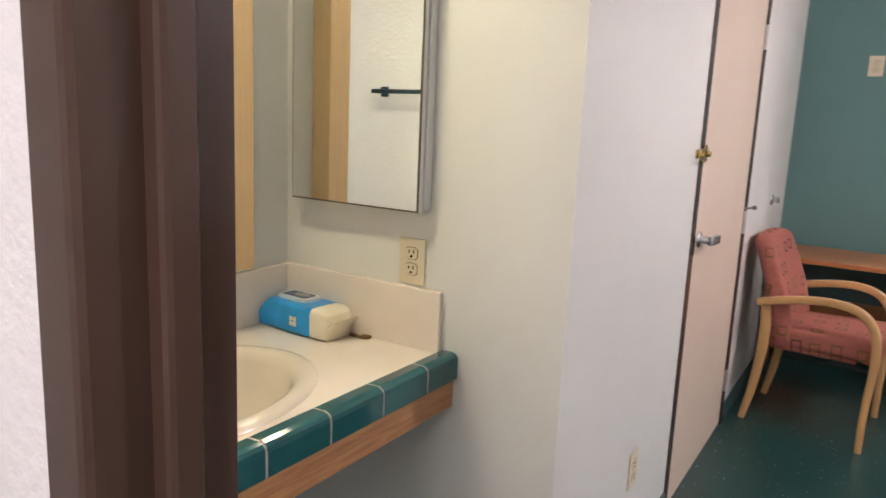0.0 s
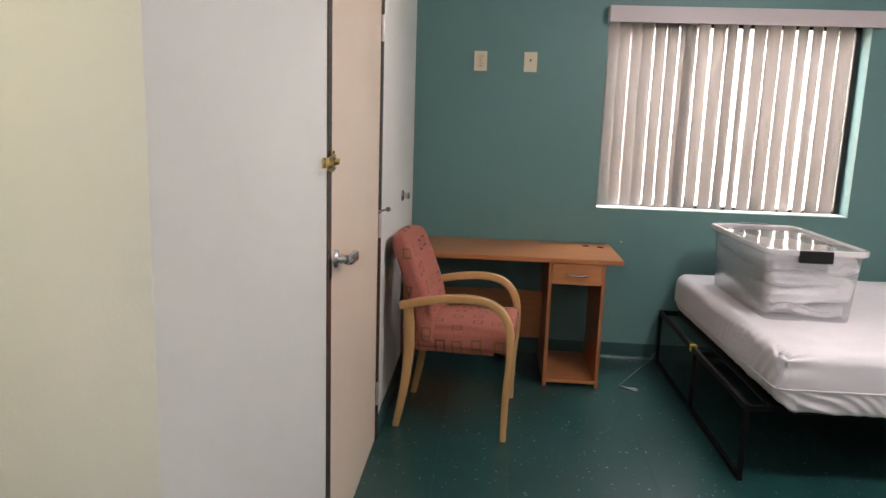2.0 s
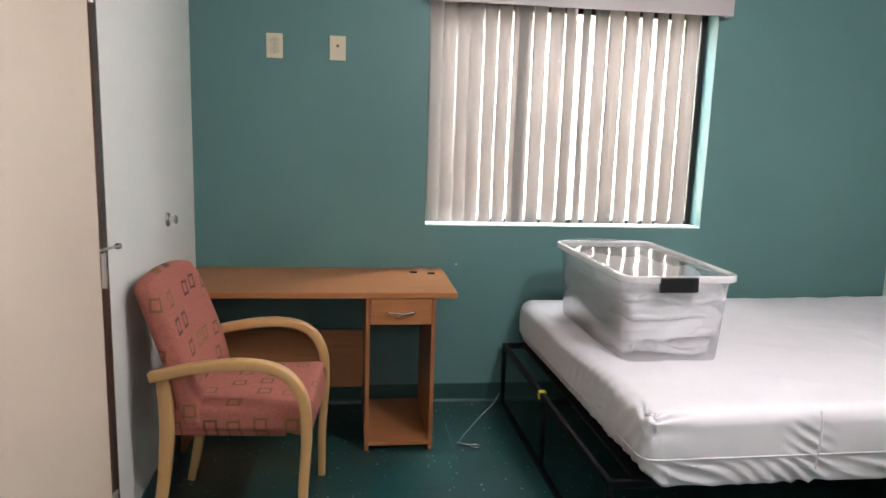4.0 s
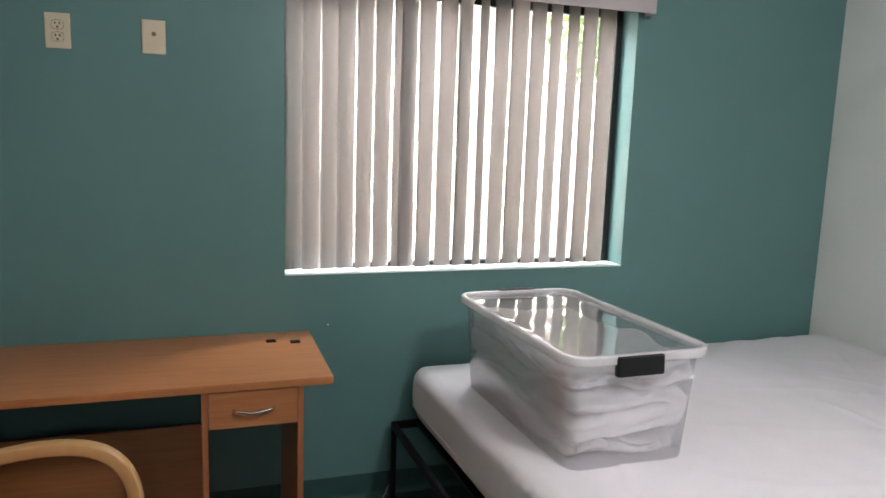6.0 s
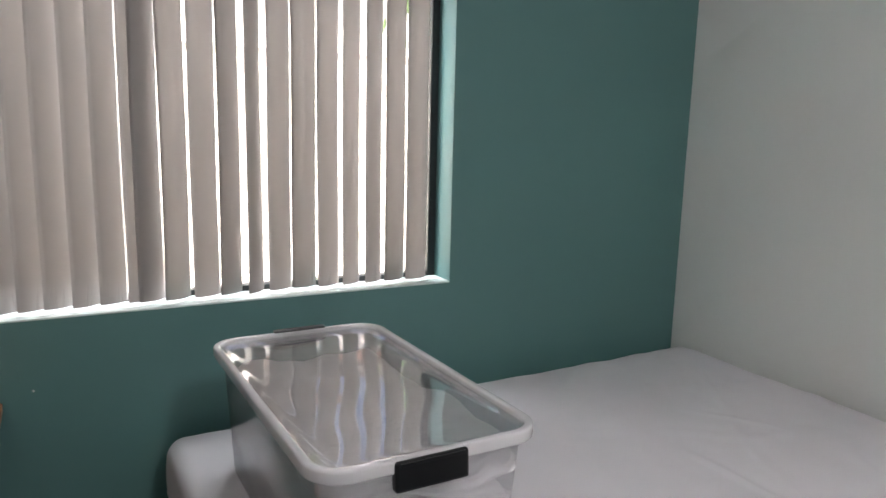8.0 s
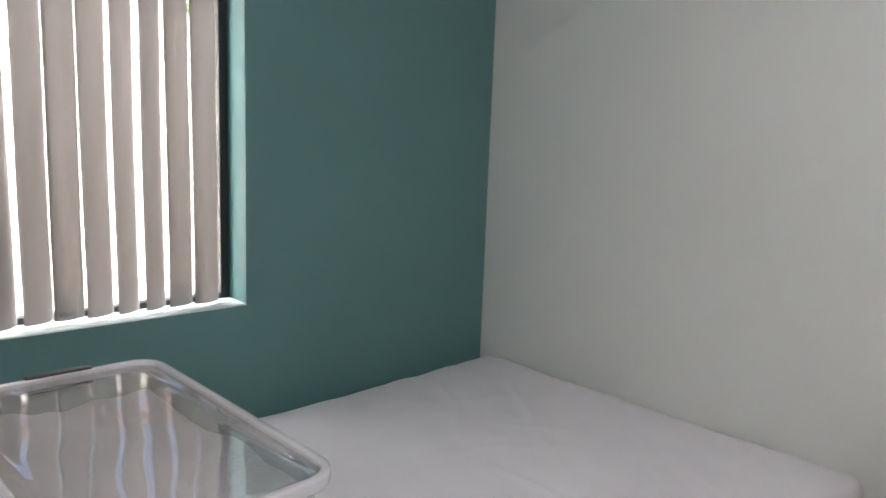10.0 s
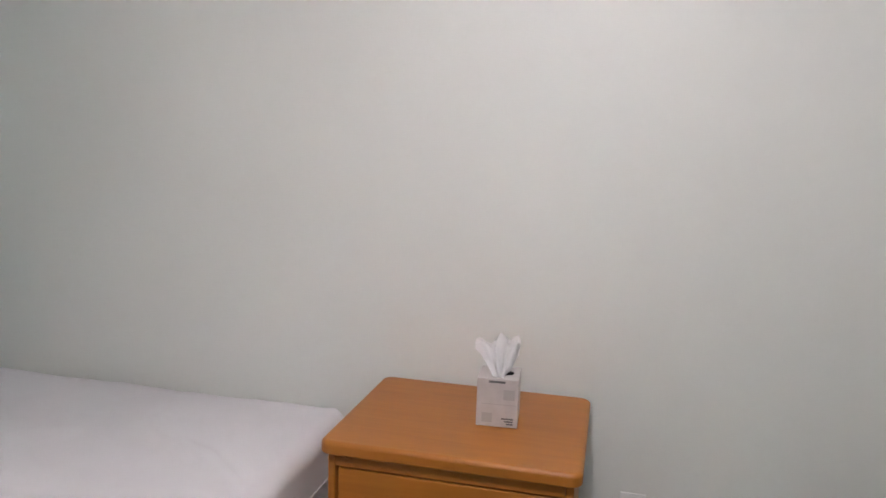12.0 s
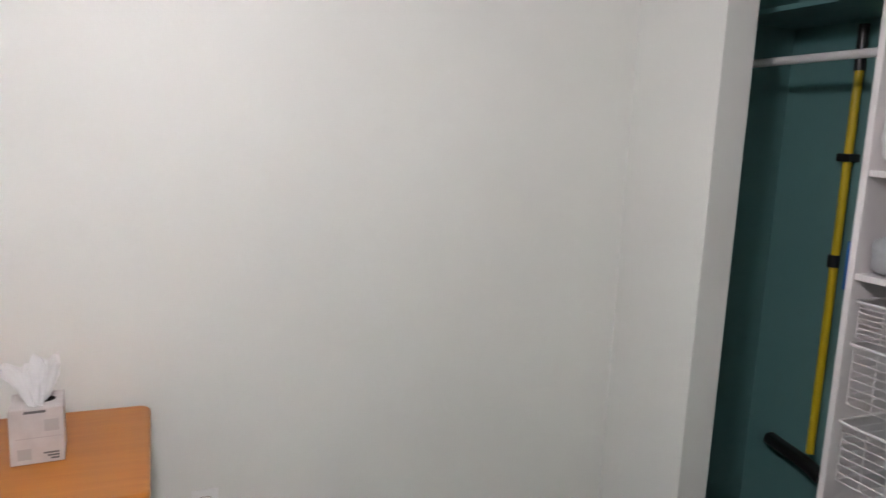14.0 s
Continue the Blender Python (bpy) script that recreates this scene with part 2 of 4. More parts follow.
SEAT_FABRIC = fabric_material("salmon_seat_fabric", (1, 0, 0), (0, 1, 1))
BACK_FABRIC = fabric_material("salmon_back_fabric", (1, 1, 0), (0, 0, 1))
SHEET = material("white_sheet", (0.735, 0.71, 0.735), 0.85, vary=0.02, scale=6, bump=0.3, bump_scale=700, spec=0.2)
BLANKET = material("white_blanket", (0.85, 0.84, 0.84), 0.95, vary=0.05, scale=9, bump=0.25, bump_scale=320, spec=0.1)
BIN = clear_plastic("frosted_plastic", (0.95, 0.94, 0.96), 0.835, 0.16, 0.985)
RIM = clear_plastic("milky_rim_plastic", (0.92, 0.90, 0.91), 0.30, 0.25)
LID = clear_plastic("clear_lid", (0.93, 0.90, 0.89), 0.84, 0.02, 0.92, (0.15, 1.15))
GLASS = clear_plastic("window_glass", (0.8, 0.85, 0.85), 0.97, 0.01)
TRIMSTEEL = material("tarnished_steel_trim", (0.20, 0.175, 0.14), 0.4, 1.0, vary=0.1, scale=40)
POLISHED = material("polished_chrome", (0.42, 0.43, 0.44), 0.08, 1.0, vary=0.02)
NAVYPACK = material("navy_print", (0.03, 0.07, 0.16), 0.35, vary=0.05)
MIRROR = material("mirror_glass", (0.90, 0.92, 0.90), 0.01, 1.0, vary=0.0)
CULTURED = material("cream_solid_surface", (0.84, 0.76, 0.68), 0.25, vary=0.03, scale=9)
PORCELAIN = material("almond_porcelain", (0.74, 0.67, 0.56), 0.12, vary=0.01)
TRIMTILE = material("teal_glazed_tile", (0.012, 0.105, 0.115), 0.10, vary=0.10, scale=14)
TILEGROUT = material("tile_grout", (0.36, 0.40, 0.38), 0.9, vary=0.1, scale=60)
BLUEPACK = material("blue_film", (0.008, 0.34, 0.80), 0.30, vary=0.12, scale=18, bump=0.4, bump_scale=45)
CREAMPACK = material("cream_film", (0.86, 0.80, 0.64), 0.32, vary=0.05, scale=18, bump=0.5, bump_scale=45)
CARDBOARD = material("printed_carton", (0.50, 0.46, 0.45), 0.5, vary=0.10, scale=22)
INK = material("grey_ink", (0.10, 0.095, 0.10), 0.6)
PALEINK = material("pale_ink", (0.40, 0.37, 0.36), 0.6, vary=0.1)
TISSUE = material("tissue_paper", (0.90, 0.89, 0.89), 0.95, vary=0.02, bump=0.3, bump_scale=300, spec=0.1)
MELAMINE = material("white_melamine", (0.72, 0.69, 0.69), 0.4, vary=0.02)
WIRE = material("white_coated_wire", (0.74, 0.71, 0.71), 0.35, vary=0.02)
YELLOW = material("yellow_enamel", (0.62, 0.45, 0.012), 0.4, vary=0.06, scale=12)
BLUE = material("blue_plastic", (0.02, 0.15, 0.48), 0.4, vary=0.05)
GREYCLOTH = material("grey_striped_cloth", (0.40, 0.41, 0.43), 0.95, vary=0.1, scale=40, bump=0.6, bump_scale=300)
CABLE = material("grey_cable", (0.30, 0.31, 0.31), 0.5)
TAG = material("yellow_tag", (0.60, 0.48, 0.05), 0.6)
BRONZE = material("bronze_metal", (0.24, 0.16, 0.07), 0.35, 1.0, vary=0.15, scale=60)
STUCCO = material("pale_stucco", (0.76, 0.72, 0.67), 0.9, vary=0.05, scale=2, bump=0.6, bump_scale=40)
SIDING = material("white_siding", (0.74, 0.73, 0.71), 0.7, vary=0.03)
SHADE_GLASS = material("dark_window_glass", (0.03, 0.04, 0.045), 0.08, vary=0.1)
CONCRETE = material("pale_concrete", (0.55, 0.53, 0.50), 0.9, vary=0.10, scale=2, bump=0.4, bump_scale=60)
LEAF = material("leaf", (0.075, 0.13, 0.03), 0.6, vary=0.4, scale=5)
BARK = material("bark", (0.14, 0.10, 0.07), 0.9, vary=0.3, scale=20, bump=1.0, bump_scale=40)
LAMPGLASS = material("lamp_housing", (0.75, 0.74, 0.72), 0.4)

# ---- mesh helpers ----


def mesh_of(name, bm, mat, smooth=False):
    bmesh.ops.recalc_face_normals(bm, faces=bm.faces)
    data = bpy.data.meshes.new(name)
    if smooth:
        for e in bm.edges:
            if len(e.link_faces) == 2 and e.calc_face_angle(0) > 1.05:
                e.smooth = False
        for f in bm.faces:
            f.smooth = True
    bm.to_mesh(data)
    bm.free()
    if mat:
        data.materials.append(mat)
    return data


def part(name, bm, mat, parent=None, label="", smooth=False):
    ob = new(name, mesh_of(name, bm, mat, smooth))
    ob.parent = parent
    return tagged(ob, label)


def thing(name, m, label, category, group="", kind=""):
    ob = new(name)
    ob.empty_display_size = 0.1
    ob.matrix_world = m
    return tagged(ob, label, category, group, kind)


def solid(name, bm, mat, label, category="", kind="", m=None, smooth=False, group=""):
    ob = part(name, bm, mat, None, "", smooth)
    if m:
        ob.matrix_world = m
    return tagged(ob, label, category, group, kind)


def box(x0, x1, y0, y1, z0, z1, bevel=0.0, bm=None, seg=2):
    """A box, bevelled on its own before it joins bm."""
    b = bmesh.new()
    bmesh.ops.create_cube(b, size=1, matrix=Matrix.Translation(((x0 + x1) / 2, (y0 + y1) / 2, (z0 + z1) / 2)) @ Matrix.Diagonal((x1 - x0, y1 - y0, z1 - z0, 1)))
    if bevel:
        bmesh.ops.bevel(b, geom=b.edges[:], offset=bevel, segments=seg, affect="EDGES", profile=0.5)
    return join(bm, b) if bm else b


def join(a, b):
    """Moves the mesh b into a."""
    data = bpy.data.meshes.new("tmp")
    b.to_mesh(data)
    b.free()
    a.from_mesh(data)
    bpy.data.meshes.remove(data)
    return a


def turned(bm, m):
    bmesh.ops.transform(bm, matrix=m, verts=bm.verts)
    return bm


def prism(points, z0, z1, bevel=0.0, bm=None):
    """A plan outline drawn up from z0 to z1."""
    b = bmesh.new()
    low = [b.verts.new((x, y, z0)) for x, y in points]
    high = [b.verts.new((x, y, z1)) for x, y in points]
    b.faces.new(low[::-1])
    b.faces.new(high)
    for i in range(len(points)):
        j = (i + 1) % len(points)
        b.faces.new((low[i], low[j], high[j], high[i]))
    if bevel:
        bmesh.ops.bevel(b, geom=b.edges[:], offset=bevel, segments=2, affect="EDGES")
    return join(bm, b) if bm else b


def rounded(x0, x1, y0, y1, r, n=5):
    """The outline of a rectangle with round corners."""
    out = []
    for cx, cy, a in ((x1 - r, y0 + r, -90), (x1 - r, y1 - r, 0), (x0 + r, y1 - r, 90), (x0 + r, y0 + r, 180)):
        for i in range(n + 1):
            w = radians(a + 90 * i / n)
            out.append((cx + r * math.cos(w), cy + r * math.sin(w)))
    return out


def slab(x0, x1, y0, y1, r, z0, z1, e):
    """A board with round corners and a rounded edge."""
    bm = bmesh.new()
    steps = []
    for i in range(6):
        w = radians(18 * i)
        steps.append((e * 0.5 * (1 - math.sin(w)), z0 + e * 0.5 * (1 - math.cos(w))))
    for i in range(6):
        w = radians(18 * i)
        steps.append((e * (1 - math.cos(w)), z1 - e * (1 - math.sin(w))))
    rings = [[bm.verts.new((x, y, z)) for x, y in rounded(x0 + d, x1 - d, y0 + d, y1 - d, r - d, 6)] for d, z in steps]
    n = len(rings[0])
    for a, c in zip(rings, rings[1:]):
        for j in range(n):
            bm.faces.new((a[j], a[(j + 1) % n], c[(j + 1) % n], c[j]))
    bm.faces.new(rings[0][::-1])
    bm.faces.new(rings[-1])
    return bm


def smooth_path(points, steps=8):
    """Catmull-Rom through the points."""
    p = [Vector(q) for q in points]
    p = [2 * p[0] - p[1]] + p + [2 * p[-1] - p[-2]]
    out = []
    for i in range(1, len(p) - 2):
        for s in range(steps):
            u = s / steps
            out.append(0.5 * ((2 * p[i]) + (p[i + 1] - p[i - 1]) * u + (2 * p[i - 1] - 5 * p[i] + 4 * p[i + 1] - p[i + 2]) * u * u + (3 * p[i] - p[i - 1] - 3 * p[i + 1] + p[i + 2]) * u ** 3))
    out.append(p[-2])
    return out


def sweep(path, section, side=Vector((0, 1, 0)), bm=None, closed=False, taper=None):
    """A section (list of across, along-side) drawn along a path; side is held as the second axis."""
    b = bmesh.new()
    rings = []
    count = len(path)
    for i, p in enumerate(path):
        p = Vector(p)
        d = Vector(path[(i + 1) % count if closed else min(i + 1, count - 1)]) - Vector(path[i - 1 if closed else max(i - 1, 0)])
        d.normalize()
        s = side - d * side.dot(d)
        if s.length < 1e-4:
            s = d.orthogonal()
        s.normalize()
        a = s.cross(d)
        k = taper(i / max(1, count - 1)) if taper else 1.0
        rings.append([b.verts.new(p + a * (u * k) + s * (v * k)) for u, v in section])
    n = len(section)
    for i in range(count if closed else count - 1):
        q, r = rings[i], rings[(i + 1) % count]
        for j in range(n):
            b.faces.new((q[j], q[(j + 1) % n], r[(j + 1) % n], r[j]))
    if not closed:
        b.faces.new(rings[0][::-1])
        b.faces.new(rings[-1])
    return join(bm, b) if bm else b


def circle(r, n=10):
    return [(r * math.cos(2 * math.pi * i / n), r * math.sin(2 * math.pi * i / n)) for i in range(n)]


def plank(w, h, r=0.006):
    """A rectangle section with eased corners."""
    return rounded(-w / 2, w / 2, -h / 2, h / 2, r, 2)


def lathe(profile, n=32, bm=None, sx=1.0, sy=1.0):
    """Turns (radius, height) points about z."""
    b = bmesh.new()
    rings = [[b.verts.new((r * sx * math.cos(2 * math.pi * i / n), r * sy * math.sin(2 * math.pi * i / n), z)) for i in range(n)] for r, z in profile]
    for q, r in zip(rings, rings[1:]):
        for j in range(n):
            b.faces.new((q[j], q[(j + 1) % n], r[(j + 1) % n], r[j]))
    b.faces.new(rings[0][::-1])
    b.faces.new(rings[-1])
    return join(bm, b) if bm else b


def cushion(sx, sy, sz, r, cuts=10, shape=None):
    """A soft block centred on its base, rounded by r; shape moves each point."""
    b = bmesh.new()
    bmesh.ops.create_cube(b, size=2)
    bmesh.ops.subdivide_edges(b, edges=b.edges[:], cuts=cuts, use_grid_fill=True)
    for v in b.verts:
        c = v.co
        p = Vector((c.x * sx / 2, c.y * sy / 2, c.z * sz / 2))
        q = Vector((max(-sx / 2 + r, min(sx / 2 - r, p.x)), max(-sy / 2 + r, min(sy / 2 - r, p.y)), max(-sz / 2 + r, min(sz / 2 - r, p.z))))
        d = p - q
        v.co = q + (d.normalized() * r if d.length > 1e-6 else d) + Vector((0, 0, sz / 2))
        if shape:
            v.co = shape(v.co.copy())
    return b


def grid_mesh(nx, ny, place):
    """A sheet of nx by ny quads; place(u, v) gives each point."""
    b = bmesh.new()
    vs = [[b.verts.new(place(i / nx, j / ny)) for j in range(ny + 1)] for i in range(nx + 1)]
    for i in range(nx):
        for j in range(ny):
            b.faces.new((vs[i][j], vs[i + 1][j], vs[i + 1][j + 1], vs[i][j + 1]))
    return b


# ---- setting ----
H = 2.44
WIN_Y, RIGHT_X = 4.924, 3.117
WX0, WX1, WZ0, WZ1 = 0.511, 1.988, 0.942, 2.06
LEFT = pose(-0.576, 1.486, 0, 0, 0, 0.62)   # the left wall: y runs along it, x into the room
LEFT_LEN = 3.445


def structure(name, bm, mat, label, m=None):
    return solid(name, bm, mat, label, "", "structure", m)


b = box(-0.80, WX0, WIN_Y, 5.10, 0, H)
box(WX1, 3.30, WIN_Y, 5.10, 0, H, bm=b)
box(WX0, WX1, WIN_Y, 5.10, 0, WZ0, bm=b)
box(WX0, WX1, WIN_Y, 5.10, WZ1, H, bm=b)
structure("wall_window", b, TEAL, "teal painted wall around a window with deep reveals")
structure("wall_right", box(RIGHT_X, 3.25, 0.882, WIN_Y, 0, H), WHITE, "plain off-white painted wall beside the bed")
D0, D1, DH = 1.066, 2.117, 2.09             # outer edges of the door frame along the left wall
b = box(-0.10, 0, 0.1, D0, 0, H)
box(-0.10, 0, D1, LEFT_LEN, 0, H, bm=b)
box(-0.10, 0, D0, D1, DH, H, bm=b)
structure("wall_left", b, WHITE, "off-white painted wall with a narrow door", LEFT)
structure("wall_vanity_side", box(-1.53, -0.5765, 1.486, 1.586, 0, H), WHITE, "off-white painted wall beside the vanity")
structure("wall_vanity_back", box(-1.53, -1.405, 0.3975, 1.486, 0, H), WHITE, "off-white painted wall behind the vanity")
EX0, EX1 = -0.360, 0.580
b = box(-1.53, EX0 - 0.026, 0.2965, 0.3975, 0, H)
box(EX1 + 0.026, 0.85, 0.2965, 0.3975, 0, H, bm=b)
box(EX0 - 0.026, EX1 + 0.026, 0.2965, 0.3975, 2.13, H, bm=b)
structure("wall_entry", b, TEXTURED, "white textured wall around the entry door")
structure("wall_passage", box(0.85, 0.95, 0.2965, 1.0, 0, H), WHITE, "off-white painted wall of the entry passage")
b = box(2.703, RIGHT_X, 0.882, 1.0, 0, H)
box(0.95, 2.703, 0.882, 1.0, 2.15, H, bm=b)
structure("wall_closet_front", b, WHITE, "off-white painted wall with a wide closet opening")
structure("wall_closet_back", box(0.95, RIGHT_X, 0.18, 0.28, 0, H), TEAL, "dark teal painted back of the closet")
structure("wall_closet_side", box(RIGHT_X, 3.25, 0.18, 0.88, 0, H), TEAL, "dark teal painted side of the closet")
structure("ceiling", box(-1.9, 3.3, -1.7, 5.10, H, H + 0.1), CEILING, "white painted ceiling")
structure("wall_corridor_back", box(-1.9, 1.9, -1.7, -1.6, 0, H), TEXTURED, "white textured corridor wall")
structure("wall_corridor_left", box(-1.9, -1.8, -1.6, 0.2965, 0, H), TEXTURED, "white textured corridor wall")
structure("wall_corridor_right", box(1.8, 1.9, -1.6, 0.18, 0, H), TEXTURED, "white textured corridor wall")
structure("wall_corridor_front", box(0.85, 1.8, 0.17, 0.18, 0, H), TEXTURED, "white textured corridor wall")
floor = structure("floor", box(-1.9, 3.3, -1.7, 5.10, -0.12, -0.004), GROUT, "dark green speckled vinyl tile floor")

# cove base along the walls
b = box(0.001, 0.007, D1, LEFT_LEN - 0.008, 0, 0.10, 0.002)
box(0.001, 0.007, 0.0, D0, 0, 0.10, 0.002, b)
structure("baseboard_left", b, COVE, "dark teal vinyl cove base", LEFT)
cove = [(-0.0010, 0.100), (-0.0032, 0.0995), (-0.0040, 0.097), (-0.0040, 0.022), (-0.0055, 0.012), (-0.0090, 0.005), (-0.0135, 0.0022), (-0.0140, 0.0), (-0.0010, 0.0)]
structure("baseboard_window", sweep([(-0.605, WIN_Y, 0), (3.100, WIN_Y, 0)], [(-z, y) for y, z in cove], Vector((0, 1, 0))), COVE, "dark teal vinyl cove base")
structure("baseboard_right", box(RIGHT_X - 0.007, RIGHT_X - 0.001, 1.002, WIN_Y - 0.01, 0, 0.10, 0.002), COVE, "dark teal vinyl cove base")
structure("baseboard_vanity", box(-1.40, -0.577, 1.479, 1.485, 0, 0.10, 0.002), COVE, "dark teal vinyl cove base")

# entry door frame: hollow steel with a stop
frame_thing = thing("door_frame", pose(0, 0, 0), "dark brown steel door frame with an empty opening", "door frame", kind="structure")
jamb = [(EX0 - 0.039, 0.2935), (EX0 - 0.008, 0.2935), (EX0 - 0.003, 0.2945), (EX0, 0.2985), (EX0, 0.335), (EX0 + 0.011, 0.335), (EX0 + 0.0145, 0.3365), (EX0 + 0.016, 0.340), (EX0 + 0.016, 0.3575), (EX0 + 0.013, 0.361),
        (EX0, 0.361), (EX0, 0.398), (EX0 - 0.002, 0.400), (EX0 - 0.025, 0.400), (EX0 - 0.025, 0.2961), (EX0 - 0.039, 0.2961)]
part("jamb", prism(jamb, 0, 2.10), BROWN, frame_thing)
part("jamb", prism([(EX0 + EX1 - x, y) for x, y in jamb][::-1], 0, 2.10), BROWN, frame_thing)
b = box(EX0 - 0.025, EX1 + 0.025, 0.2935, 0.400, 2.1005, 2.1295, 0.002)
box(EX0 - 0.039, EX1 + 0.039, 0.2932, 0.2961, 2.1005, 2.139, 0.001, b)
box(EX0 + 0.0162, EX1 - 0.0162, 0.335, 0.361, 2.085, 2.1, 0.002, b)
part("head", b, BROWN, frame_thing)

# narrow door in the left wall
door = thing("door_1", LEFT, "cream painted flush door, closed, in a dark brown steel frame", "door", kind="structure")
FW = 0.052
b = box(-0.10, 0.004, D0 + 0.0005, D0 + FW, 0, DH - 0.001, 0.002)
box(-0.10, 0.004, D1 - FW, D1 - 0.0005, 0, DH - 0.001, 0.002, b)
box(-0.10, 0.004, D0 + FW, D1 - FW, DH - FW, DH - 0.001, 0.002, b)
part("frame", b, BROWN, door, "dark brown steel frame")
part("leaf", box(-0.046, -0.002, D0 + FW + 0.004, D1 - FW - 0.004, 0.006, DH - FW - 0.004, 0.002), DOORPAINT, door, "cream painted flush door leaf")
HX = D0 + FW + 0.072
b = lathe([(0.0, 0.0), (0.029, 0.0), (0.029, 0.005), (0.025, 0.010), (0.016, 0.012), (0.013, 0.038), (0.0, 0.038)], 28)
turned(b, pose(-0.002, HX, 1.010, 0, 90, 0))
lever = sweep([(0.040, HX - 0.014, 1.010), (0.047, HX - 0.004, 1.010), (0.048, HX + 0.03, 1.009), (0.048, HX + 0.086, 1.007), (0.044, HX + 0.096, 1.007)], plank(0.018, 0.030, 0.004), Vector((0, 0, 1)))
handle = part("handle", join(b, lever), CHROME, door, "satin chrome lever handle", True)
part("latch_plate", box(-0.001, 0.0052, D0 + FW - 0.028, D0 + FW + 0.002, 0.965, 1.03, 0.001), SLOT, door, "dark strike opening")
for z in (0.225, 0.985, 1.80):
    b = sweep([(0.006, D1 - FW - 0.002, z - 0.052), (0.006, D1 - FW - 0.002, z + 0.052)], circle(0.007, 12))
    box(-0.001, 0.006, D1 - FW, D1 - FW + 0.026, z - 0.05, z + 0.05, 0.001, b)
    part("hinge", b, STEEL, door, "steel butt hinge", False)
b = sweep([(0.008, D1 - FW - 0.03, 1.052), (0.012, D1 - FW - 0.004, 1.050), (0.03, D1 - FW + 0.055, 1.050)], circle(0.0045, 8))
b = join(b, turned(lathe([(0, 0), (0.010, 0), (0.010, 0.012), (0, 0.012)], 12), pose(0.03, D1 - FW + 0.052, 1.050, -90, 0, -20)))
part("hinge_stop", b, CHROME, door, "chrome hinge-pin door stop", True)
# swing-bar guard
G = D0 + FW - 0.034
b = box(0.0045, 0.012, G + 0.003, G + 0.039, 1.282, 1.344, 0.0035)
b = join(b, turned(lathe([(0, 0), (0.010, 0), (0.012, 0.01), (0.009, 0.02), (0, 0.022)], 16), pose(0.008, G + 0.02, 1.313, 0, 90, 0)))
for dz in (-0.023, 0.023):
    b = join(b, turned(lathe([(0, 0), (0.005, 0), (0.004, 0.003), (0, 0.003)], 10), pose(0.009, G + 0.02, 1.313 + dz, 0, 90, 0)))
part("guard_plate", b, BRASS, door, "brass guard plate", False)
loop = [(0.016, G + 0.018, 1.331), (0.022, G - 0.02, 1.331), (0.027, G - 0.09, 1.329), (0.028, G - 0.125, 1.324), (0.028, G - 0.134, 1.313),
        (0.028, G - 0.125, 1.302), (0.027, G - 0.09, 1.297), (0.022, G - 0.02, 1.295), (0.016, G + 0.018, 1.295)]
part("swing_bar", sweep(smooth_path(loop, 4), circle(0.0045, 8)), BRASS, door, "polished brass swing bar", True)
b = box(0.001, 0.005, D0 - 0.060, D0 - 0.030, 1.298, 1.328, 0.002)
b = join(b, turned(lathe([(0, 0), (0.005, 0), (0.005, 0.012), (0.008, 0.018), (0.006, 0.024), (0, 0.025)], 16), pose(0.004, D0 - 0.045, 1.313, 0, 90, 0)))
part("keeper", b, BRASS, door, "brass keeper knob", True)

# nail left in the window wall
solid("wall_nail", turned(lathe([(0, 0), (0.0015, 0), (0.0015, 0.006), (0.004, 0.0065), (0.003, 0.009), (0, 0.0095)], 12), pose(0.676, WIN_Y - 0.0005, 0.744, 90, 0, 0)), WHITEPLASTIC, "tiny white nail head in the teal wall", "nail", smooth=True)

# round bumper on the left wall
b = lathe([(0, 0), (0.030, 0), (0.030, 0.004), (0.024, 0.010), (0.016, 0.012), (0.016, 0.030), (0.020, 0.034), (0.014, 0.040), (0, 0.041)], 24)
solid("wall_bumper", turned(b, pose(0.001, 2.881, 1.030, 0, 90, 0)), CHROME, "small round chrome bumper on the white wall", "door stop", m=LEFT, smooth=True)

# window
win = thing("window_1", pose(0, 0, 0), "black aluminium sliding window behind vertical blinds", "window", kind="structure")
FY0, FY1 = WIN_Y + 0.115, WIN_Y + 0.160
b = box(WX0 + 0.001, WX0 + 0.032, FY0, FY1, WZ0 + 0.001, WZ1 - 0.001, 0.003)
box(WX1 - 0.032, WX1 - 0.001, FY0, FY1, WZ0 + 0.001, WZ1 - 0.001, 0.003, b)
box(WX0 + 0.032, WX1 - 0.032, FY0, FY1, WZ0 + 0.001, WZ0 + 0.024, 0.003, b)
box(WX0 + 0.032, WX1 - 0.032, FY0, FY1, WZ1 - 0.036, WZ1 - 0.001, 0.003, b)
part("window_frame", b, BLACKALU, win)
MX = (WX0 + WX1) / 2
part("window_sill", box(WX0 + 0.001, WX1 - 0.001, WIN_Y - 0.003, FY0 - 0.0005, WZ0 + 0.0005, WZ0 + 0.0065, 0.002), SUNLIT_SILL, win, "sill with daylight painted pale into its colour")
part("meeting_rail", box(MX - 0.015, MX + 0.015, FY0 + 0.004, FY1 - 0.006, WZ0 + 0.024, WZ1 - 0.036, 0.003), BLACKALU, win)
for x0, x1 in ((WX0 + 0.032, MX - 0.015), (MX + 0.015, WX1 - 0.032)):
    g = part("pane", box(x0, x1, FY0 + 0.018, FY0 + 0.022, WZ0 + 0.024, WZ1 - 0.036), GLASS, win, "clear glass pane")
    g.visible_shadow = False

